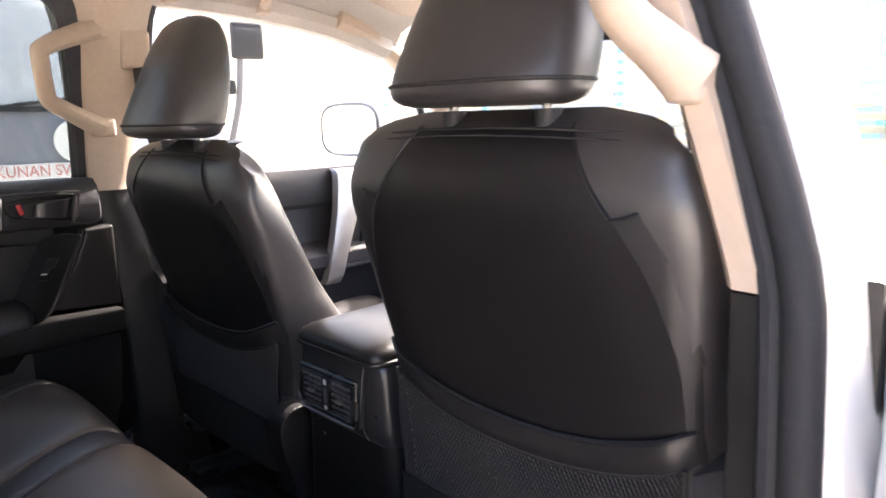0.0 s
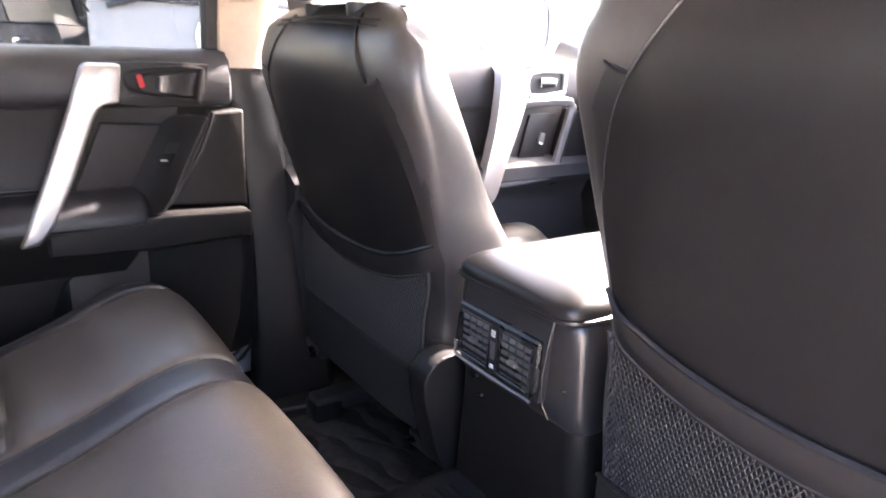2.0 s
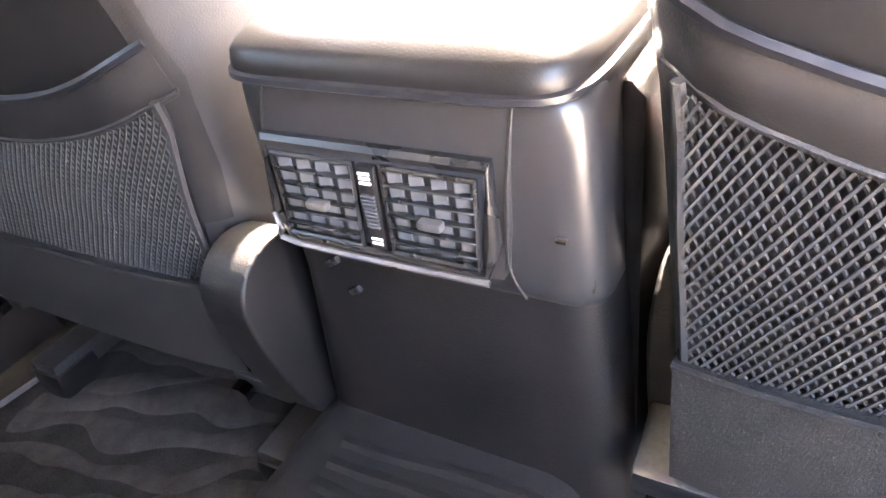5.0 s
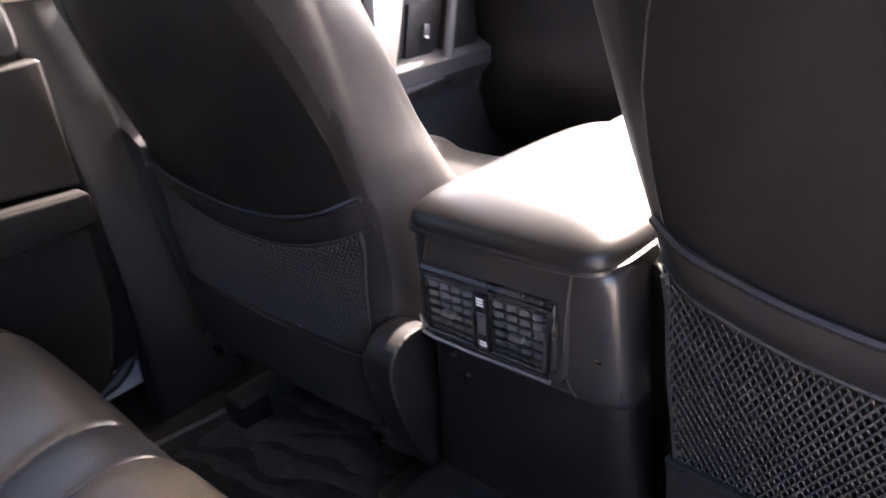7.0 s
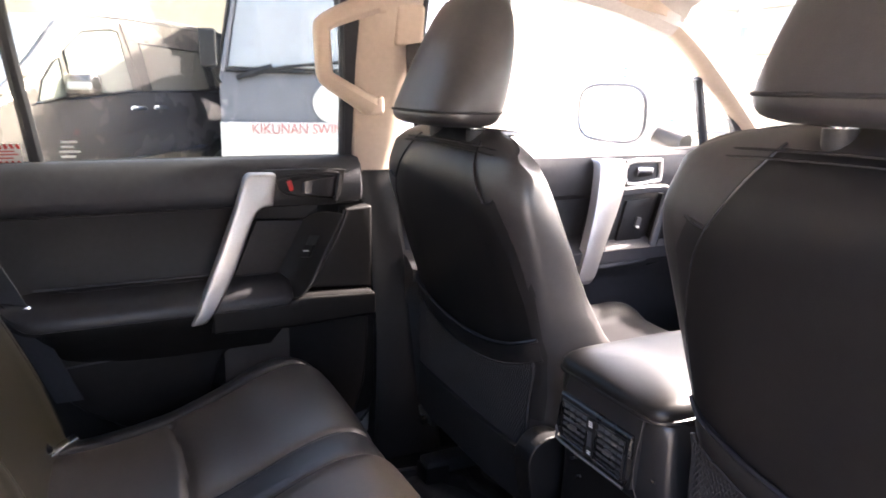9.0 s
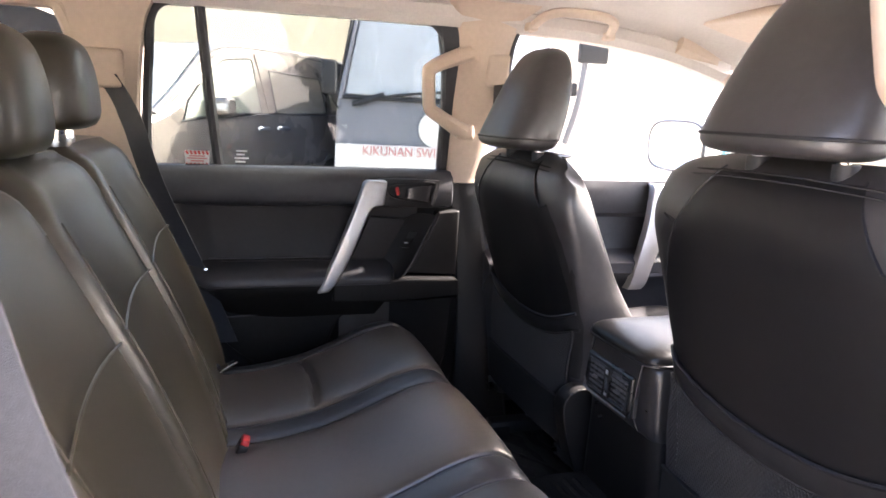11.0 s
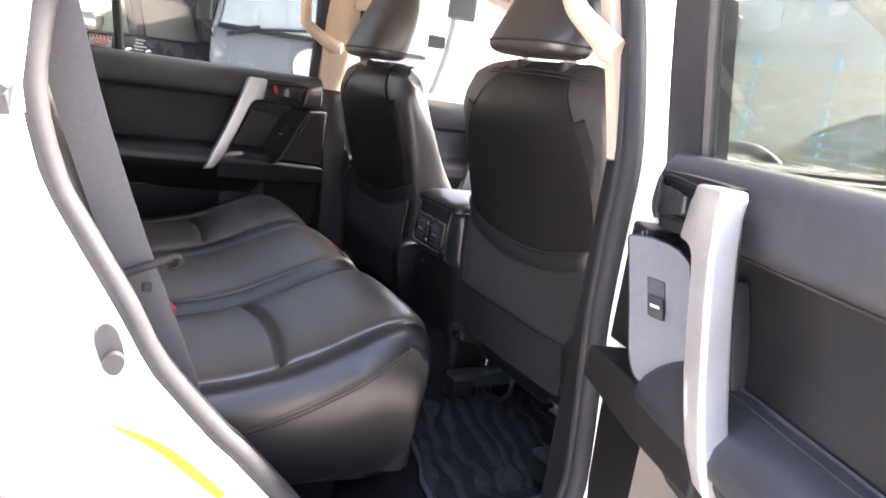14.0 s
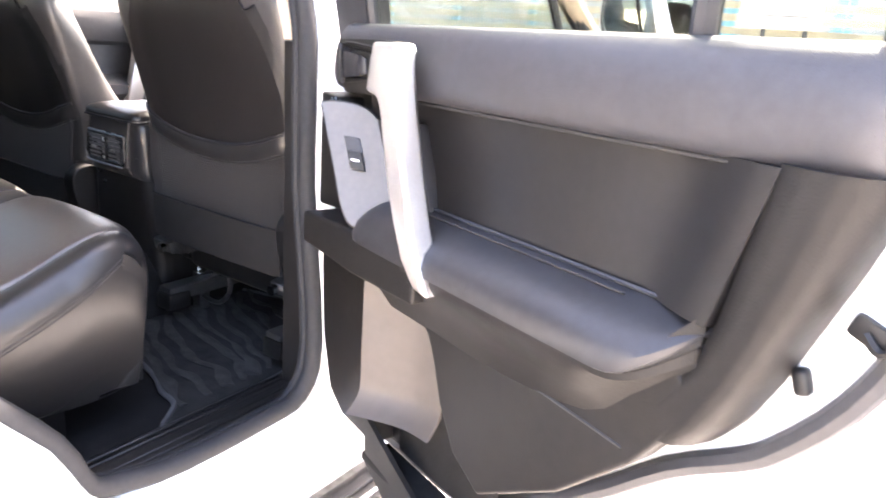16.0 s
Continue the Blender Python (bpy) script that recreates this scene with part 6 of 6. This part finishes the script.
# ---- outside ----
bm = bmesh.new()
bmesh.ops.create_grid(bm, x_segments=60, y_segments=60, size=1.0)
for v in bm.verts:
    v.co.x = math.copysign(abs(v.co.x) ** 2.2, v.co.x) * 400
    v.co.y = math.copysign(abs(v.co.y) ** 2.2, v.co.y) * 400
    k = min(1.0, max(0.0, (-2.2 - v.co.x) / 1.6))
    v.co.z = 0.006 * noise.noise(v.co * 0.8) - 0.006 + 0.15 * k * k * (3 - 2 * k)
thing("ground", bm, ASPHALT, "pale worn concrete yard", "ground", kind="structure")



def placed(root, m):
    root.matrix_basis = m
    return root


def minibus():
    """Built with its nose at the origin, looking along +x, its middle on the x axis."""
    root = rooted("minibus", (0, 0, 0), "blue-grey minibus with white name board parked opposite", "bus")
    side = [(-6.2, 0.45), (0.0, 0.45), (0.05, 0.55), (0.06, 0.95), (0.02, 1.38), (-0.22, 2.30), (-0.40, 2.52), (-6.1, 2.55), (-6.2, 2.3)]
    def taper(bm):
        for v in bm.verts:
            v.co.y *= 1 - 0.17 * max(0.0, v.co.z - 1.38)
        return bm
    part("bus_body", taper(slab(side, "y", -1.02, 1.02, 0.06, 3)), BUS_GREY, root)
    bm = slab([(-0.96, 1.46), (0.96, 1.46), (0.95, 2.28), (-0.95, 2.28)], "x", 0.0, 0.03, 0.01, 2)
    bmesh.ops.transform(bm, matrix=Matrix.Translation((0.028, 0, 1.40)) @ pose(0, 0, 0, 0, -14.5, 0) @ Matrix.Translation((0, 0, -1.40)), verts=bm.verts)
    part("windscreen", taper(bm), GLASS_FAR, root, "windscreen with sky reflection put into its colour")
    part("screen_frame", tube([(0.05, -0.98, 1.44), (0.05, 0, 1.435), (0.05, 0.98, 1.44)], 0.018, 6, 3), RUBBER, root)
    for y in (-0.88, 0.88):
        part("screen_post", tube([(0.06, y * 1.12, 1.42), (-0.17, y * 0.95, 2.30)], 0.022, 6, 1), BUS_GREY, root)
    part("centre_bar", tube([(0.06, 0.12, 1.45), (-0.165, 0.12, 2.30)], 0.016, 6, 1), RUBBER, root)
    part("wiper", tube([(0.075, -0.78, 1.39), (0.070, -0.50, 1.47), (0.055, 0.25, 1.55)], 0.013, 6, 3), RUBBER, root, "black wiper")
    part("wiper_blade", tube([(0.08, -0.88, 1.375), (0.075, -0.60, 1.475)], 0.022, 6, 2), RUBBER, root)
    board = part("name_board", block((0.085, 0.0, 0.865), (0.02, 2.04, 0.33), 0.006), WHITE, root, "white name board with red letters")
    letters("KIKUNAN SWIM", 0.118, Matrix(((0, 0, 1, 0.098), (0.86, 0, 0, -0.41), (0, 1, 0, 0.972), (0, 0, 0, 1))), PALE_RED, board, label="red letters on the board")
    bm = bmesh.new()
    bmesh.ops.create_cone(bm, segments=32, radius1=0.17, radius2=0.165, depth=0.02, cap_ends=True, matrix=pose(0.065, -0.115, 1.19, 0, 90, 0))
    part("round_plate", bm, WHITE, root, "round white plate")
    ml = part("mirror_left", block((0.16, -1.08, 1.60), (0.06, 0.13, 0.29), 0.025, 3), RUBBER, root, "black door mirror")
    part("mirror_bracket", tube([(0.12, -1.06, 1.44), (0.06, -1.02, 1.36), (0.04, -1.0, 1.34)], 0.012, 6), PLASTIC, ml)
    mr = part("mirror_right", block((0.22, 1.22, 1.98), (0.07, 0.27, 0.30), 0.03, 3), PLASTIC, root, "black mirror on a tall pole")
    part("mirror_pole", tube([(0.20, 1.16, 1.86), (0.19, 1.13, 1.5), (0.10, 1.06, 1.12)], 0.028, 8), DOOR_GREY, mr)
    part("small_mirror", block((0.20, 1.02, 1.60), (0.05, 0.17, 0.12), 0.03, 3), PLASTIC, mr)
    part("side_window", taper(block((-2.8, -1.03, 1.85), (5.6, 0.02, 0.72), 0.01)), RUBBER, root)
    for y in (-0.78, 0.78):
        part("headlamp", block((0.06, y, 0.66), (0.03, 0.26, 0.16), 0.04, 3), WHITE, root)
    for x in (-1.1, -4.6):
        for y in (-0.92, 0.92):
            bm = bmesh.new()
            bmesh.ops.create_cone(bm, segments=28, radius1=0.40, radius2=0.40, depth=0.24, cap_ends=True, matrix=pose(x, y, 0.40, 90))
            part("wheel", bm, RUBBER, root)
    part("bumper", block((0.06, 0, 0.50), (0.10, 2.0, 0.20), 0.04, 3), BUS_GREY, root)
    return root


# Opaque panes: reflections and see-through tones are put into these pale colours.
GLASS_FAR = material("far_glass_painted_reflection", (0.55, 0.58, 0.60), 0.08, vary=0.15, scale=1.5, coat=1.0)
GLASS_PALE = material("van_glass_pale_reflection", (0.50, 0.45, 0.37), 0.15, metal=0.3, vary=0.15, scale=2)
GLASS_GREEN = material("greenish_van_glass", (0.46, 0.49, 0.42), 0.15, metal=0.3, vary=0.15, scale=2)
bus = minibus()
placed(bus, Matrix.Translation((-5.005, 1.405, 0.10)) @ pose(0, 0, 0, 0, 0, -12))


def van():
    """Nose at the origin looking along +x; only its left flank and nose can be seen."""
    root = rooted("black_van", (0, 0, 0), "black people carrier parked opposite", "van")
    BELT, LEAN = 1.20, 0.17
    rings = []
    prof = [(0.0, 0.45, 0.72, 0.66), (-0.05, 0.38, 0.88, 0.76), (-0.20, 0.34, 1.00, 0.85), (-0.55, 0.34, 1.09, 0.905), (-0.85, 0.34, 1.17, 0.91), (-1.15, 0.34, 1.42, 0.91), (-1.50, 0.34, 1.68, 0.91), (-1.85, 0.34, 1.83, 0.91), (-2.3, 0.34, 1.90, 0.91), (-3.0, 0.34, 1.92, 0.91), (-4.3, 0.34, 1.90, 0.90), (-4.72, 0.38, 1.78, 0.86), (-4.82, 0.5, 1.2, 0.80)]
    for x, z0, z1, w in prof:
        bz = min(z1 - 0.04, BELT)
        zt = max(bz + 0.02, z1 - 0.10)
        tw = w - LEAN * (zt - bz)
        half = [(w * 0.88, z0), (w * 0.97, z0 + 0.10), (w, 0.5 * z0 + 0.42), (w * 1.004, 0.5 * (z0 + bz) + 0.06), (w, bz), (tw, zt), (tw - 0.05, zt + 0.06), (tw * 0.72, z1)]
        rings.append([(x, y, z) for y, z in half] + [(x, -y, z) for y, z in half[::-1]])
    part("van_body", loft(rings, 2, 2), CAR_BLACK, root, "glossy black body")
    side = lambda z: 0.914 - LEAN * max(0.0, z - BELT)
    def glass(nm, pts, mat, off=0.006):
        out = [(p.x, p.y) for p in crom([(x, z, 0) for x, z in pts], 1, True)]
        bm = loft([[(x, side(z) + o, z) for x, z in out] for o in (-0.02, off)])
        w = part(nm, bm, mat, root)
        part("window_rim", tube([(x, side(z) + off, z) for x, z in out], 0.010, 6, 1, True), RUBBER, w)
    glass("front_quarter_window", [(-1.04, 1.13), (-1.36, 1.16), (-1.36, 1.46), (-1.28, 1.42), (-1.12, 1.29)], GLASS_GREEN)
    glass("front_window", [(-1.44, 1.165), (-2.27, 1.205), (-2.22, 1.72), (-2.10, 1.735), (-1.72, 1.69), (-1.44, 1.52)], GLASS_GREEN)
    glass("sliding_door_window", [(-2.56, 1.215), (-2.62, 1.20), (-3.62, 1.21), (-3.72, 1.24), (-3.62, 1.62), (-2.52, 1.64)], GLASS_PALE)
    glass("rear_side_window", [(-3.86, 1.24), (-4.50, 1.28), (-4.42, 1.60), (-3.80, 1.62)], GLASS_PALE)
    part("window_line", tube([(x, side(1.195) + 0.008, 1.195 - 0.075 * max(0.0, (x + 2.4) / 1.4)) for x in span(-1.0, -4.5, 13)], 0.008, 6, 1), CHROME, root, "chrome belt line")
    part("centre_post", loft([[(x0, side(z) + o, z) for x0, o in ((a0, 0.0), (a0, 0.014), (a0 - 0.10, 0.014), (a0 - 0.10, 0.0))] for a0, z in ((-2.42, 1.18), (-2.36, 1.45), (-2.28, 1.80))]), CAR_BLACK, root)
    part("roof_moulding", tube([(-1.30, 0.80, 1.56), (-1.62, 0.795, 1.76), (-2.0, 0.79, 1.835), (-3.0, 0.79, 1.85), (-4.4, 0.78, 1.82)], 0.012, 6, 3), RUBBER, root)
    ws = loft([[(-0.82 + o, y, 1.19 + o) for y in (-0.80, -0.4, 0, 0.4, 0.80)] + [(-1.62 + o, y, 1.79 + o) for y in (0.68, 0.34, 0, -0.34, -0.68)] for o in (0.0, 0.03)])
    part("windscreen", ws, GLASS_FAR, root, "windscreen with sky reflection put into its colour")
    for y in (0.80, -0.80):
        part("screen_pillar", tube([(-0.74, y * 1.06, 1.17), (-1.18, y * 1.02, 1.47), (-1.60, y * 0.93, 1.78)], 0.035, 8, 3), CAR_BLACK, root)
    for x in (-2.30, -2.68):
        h = part("door_handle", tube([(x - 0.10, 0.918, 1.035), (x - 0.07, 0.945, 1.04), (x + 0.07, 0.945, 1.045), (x + 0.10, 0.918, 1.045)], 0.026, 8, 4), CHROME, root, "chrome door handle")
        part("handle_cup", block((x + 0.01, 0.916, 1.065), (0.12, 0.012, 0.06), 0.02, 3), RUBBER, h)
    m = part("door_mirror", block((-1.40, 1.04, 1.26), (0.16, 0.27, 0.17), 0.06, 4), CAR_BLACK, root, "black door mirror with pale lower edge")
    part("mirror_shell", block((-1.32, 1.07, 1.25), (0.05, 0.20, 0.06), 0.02, 3), WHITE, m)
    part("mirror_stalk", tube([(-1.38, 0.88, 1.18), (-1.40, 0.98, 1.19)], 0.03, 8, 1), CAR_BLACK, m)
    for x in (-0.95, -3.85):
        bm = bmesh.new()
        bmesh.ops.create_cone(bm, segments=28, radius1=0.33, radius2=0.33, depth=0.22, cap_ends=True, matrix=pose(x, 0.82, 0.33, 90))
        wh = part("wheel", bm, RUBBER, root)
        bm = bmesh.new()
        bmesh.ops.create_cone(bm, segments=28, radius1=0.21, radius2=0.19, depth=0.03, cap_ends=True, matrix=pose(x, 0.938, 0.33, 90))
        part("rim", bm, SILVER, wh)
    part("side_moulding", tube([(-0.4, 0.90, 0.62), (-2.5, 0.93, 0.60), (-4.5, 0.90, 0.62)], 0.016, 6), CHROME, root)
    part("headlamp", block((-0.20, 0.74, 0.84), (0.30, 0.24, 0.13), 0.05, 3, pose(0, 0, 0, 0, 0, -20)), WHITE, root)
    return root


placed(van(), Matrix.Translation((-5.139, -2.238, 0.141)) @ pose(0, 0, 0, 0, 0, -35.6))

# red and white sticker and a round mark on the left rear window
st = rooted("window_sticker", (-0.715, -0.65, 1.305), "small red and white warning sticker on the side window", "sticker")
part("paper", block((-0.715, -0.651, 1.306), (0.001, 0.056, 0.040), 0.0, 1, pose(0, 0, 0, 0, 11)), WHITE, st)
slope = lambda z: -0.7138 + 0.194 * (z - 1.306)
for z in (1.321, 1.291):
    for i in range(6):
        part("red_stripe", block((slope(z), -0.674 + i * 0.0092, z), (0.001, 0.005, 0.009), 0.0, 1, pose(0, 0, 0, 25, 11)), RED, st)
for z, w in ((1.3125, 0.036), (1.307, 0.046), (1.3005, 0.030)):
    part("text_bar", block((slope(z), -0.651, z), (0.001, w, 0.0028), 0.0, 1, pose(0, 0, 0, 0, 11)), PALE_RED, st)


def building(x, y, w, d, h, storeys, bays, turn, mat, label):
    root = rooted("building", (0, 0, 0), label, "building")
    part("wall", block((0, 0, h / 2), (w, d, h), 0.05, 1), mat, root)
    part("roof_edge", block((0, 0, h + 0.1), (w + 0.3, d + 0.3, 0.25), 0.03, 1), FACADE, root)
    for k in range(storeys):
        for i in range(bays):
            cx = -w / 2 + (i + 0.5) * w / bays
            z = (k + 0.55) * h / storeys
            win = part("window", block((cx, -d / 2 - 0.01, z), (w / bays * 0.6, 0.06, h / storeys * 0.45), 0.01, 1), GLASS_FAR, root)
            part("sill", block((cx, -d / 2 - 0.06, z - h / storeys * 0.25), (w / bays * 0.66, 0.14, 0.06), 0.01, 1), FACADE, win)
    placed(root, Matrix.Translation((x, y, 0)) @ pose(0, 0, 0, 0, 0, turn))
    return root


building(-14.0, 26.0, 42, 8, 7.0, 2, 13, 0, FACADE_GREY, "grey two-storey building beyond the windscreen")
building(-24.0, 4.0, 44, 9, 7.0, 2, 14, 90, FACADE, "pale building across the yard")
building(13.0, 26.0, 12, 8, 6.5, 2, 4, -8, FACADE_GREY, "grey building with pale windows ahead")

# fence with slats, posts and a no-parking board, ahead on the driver's side
# boundary walls of the yard
for x, y, w, d, turn in ((-17.0, 14.0, 20.0, 0.2, 90), (30.0, -5.0, 50.0, 0.2, 90), (5.0, -26.0, 50.0, 0.2, 0)):
    wall = rooted("yard_wall", (x, y, 0), "pale rendered yard wall", "wall", "yard walls")
    part("wall_panel", block((x, y, 1.4), (w, d, 2.8), 0.02, 1, pose(0, 0, 0, 0, 0, turn)), FACADE, wall)
    part("coping", block((x, y, 2.84), (w, d + 0.12, 0.1), 0.01, 1, pose(0, 0, 0, 0, 0, turn)), FACADE, wall)
fence = rooted("fence", (2.8, 7.0, 0), "slatted yard fence with blue posts", "fence")
for i in range(15):
    part("post", block((-8.5 + i * 1.15, 7.4, 1.15), (0.10, 0.08, 2.3), 0.01, 1), BLUE, fence)
for k in range(15):
    part("slat", block((-0.45, 7.33, 0.30 + k * 0.13), (16.3, 0.03, 0.075), 0.006, 1), ORANGE, fence)
sign = rooted("no_parking_sign", (0.21, 7.1, 1.6), "white no-parking board with red ring on the fence", "sign")
SX, SZ = 0.22, 2.16
part("board", block((SX, 7.29, 2.09), (0.66, 0.04, 0.90), 0.008), WHITE, sign)
for dx in (-0.2, 0.2):
    part("sign_post", block((SX + dx, 7.325, 1.2), (0.05, 0.03, 2.4), 0.005, 1), DOOR_GREY, sign)
bm = tube([(SX + 0.24 * math.cos(a), 7.265, SZ + 0.06 + 0.24 * math.sin(a)) for a in span(0, 2 * math.pi * 31 / 32, 32)], 0.016, 6, 1, True)
part("red_ring", bm, RED, sign)
part("red_bar", tube([(SX - 0.17, 7.263, SZ + 0.23), (SX + 0.17, 7.263, SZ - 0.11)], 0.015, 6, 1), RED, sign)
letters("P", 0.36, Matrix(((1, 0, 0, SX), (0, 0, -1, 7.267), (0, 1, 0, SZ + 0.06), (0, 0, 0, 1))), RUBBER, sign, label="black letter")
letters("NO PARKING", 0.085, Matrix(((1, 0, 0, SX), (0, 0, -1, 7.267), (0, 1, 0, 1.86), (0, 0, 0, 1))), RUBBER, sign, label="black lettering")
part("arrow_bar", block((SX, 7.267, 1.765), (0.42, 0.01, 0.016), 0.0, 1), RUBBER, sign)
# blue steel frame standing ahead of the car
blue = rooted("blue_frame", (0.0, 8.6, 0), "faded blue steel frame", "frame")
for x in (-1.4, -0.6, 0.6, 1.6):
    part("upright", block((x, 8.6, 1.6), (0.22, 0.18, 3.2), 0.02, 1), BLUE, blue)
for z in (1.2, 2.2, 3.1):
    part("cross_bar", block((0.1, 8.6, z), (3.2, 0.10, 0.14), 0.02, 1), BLUE, blue)
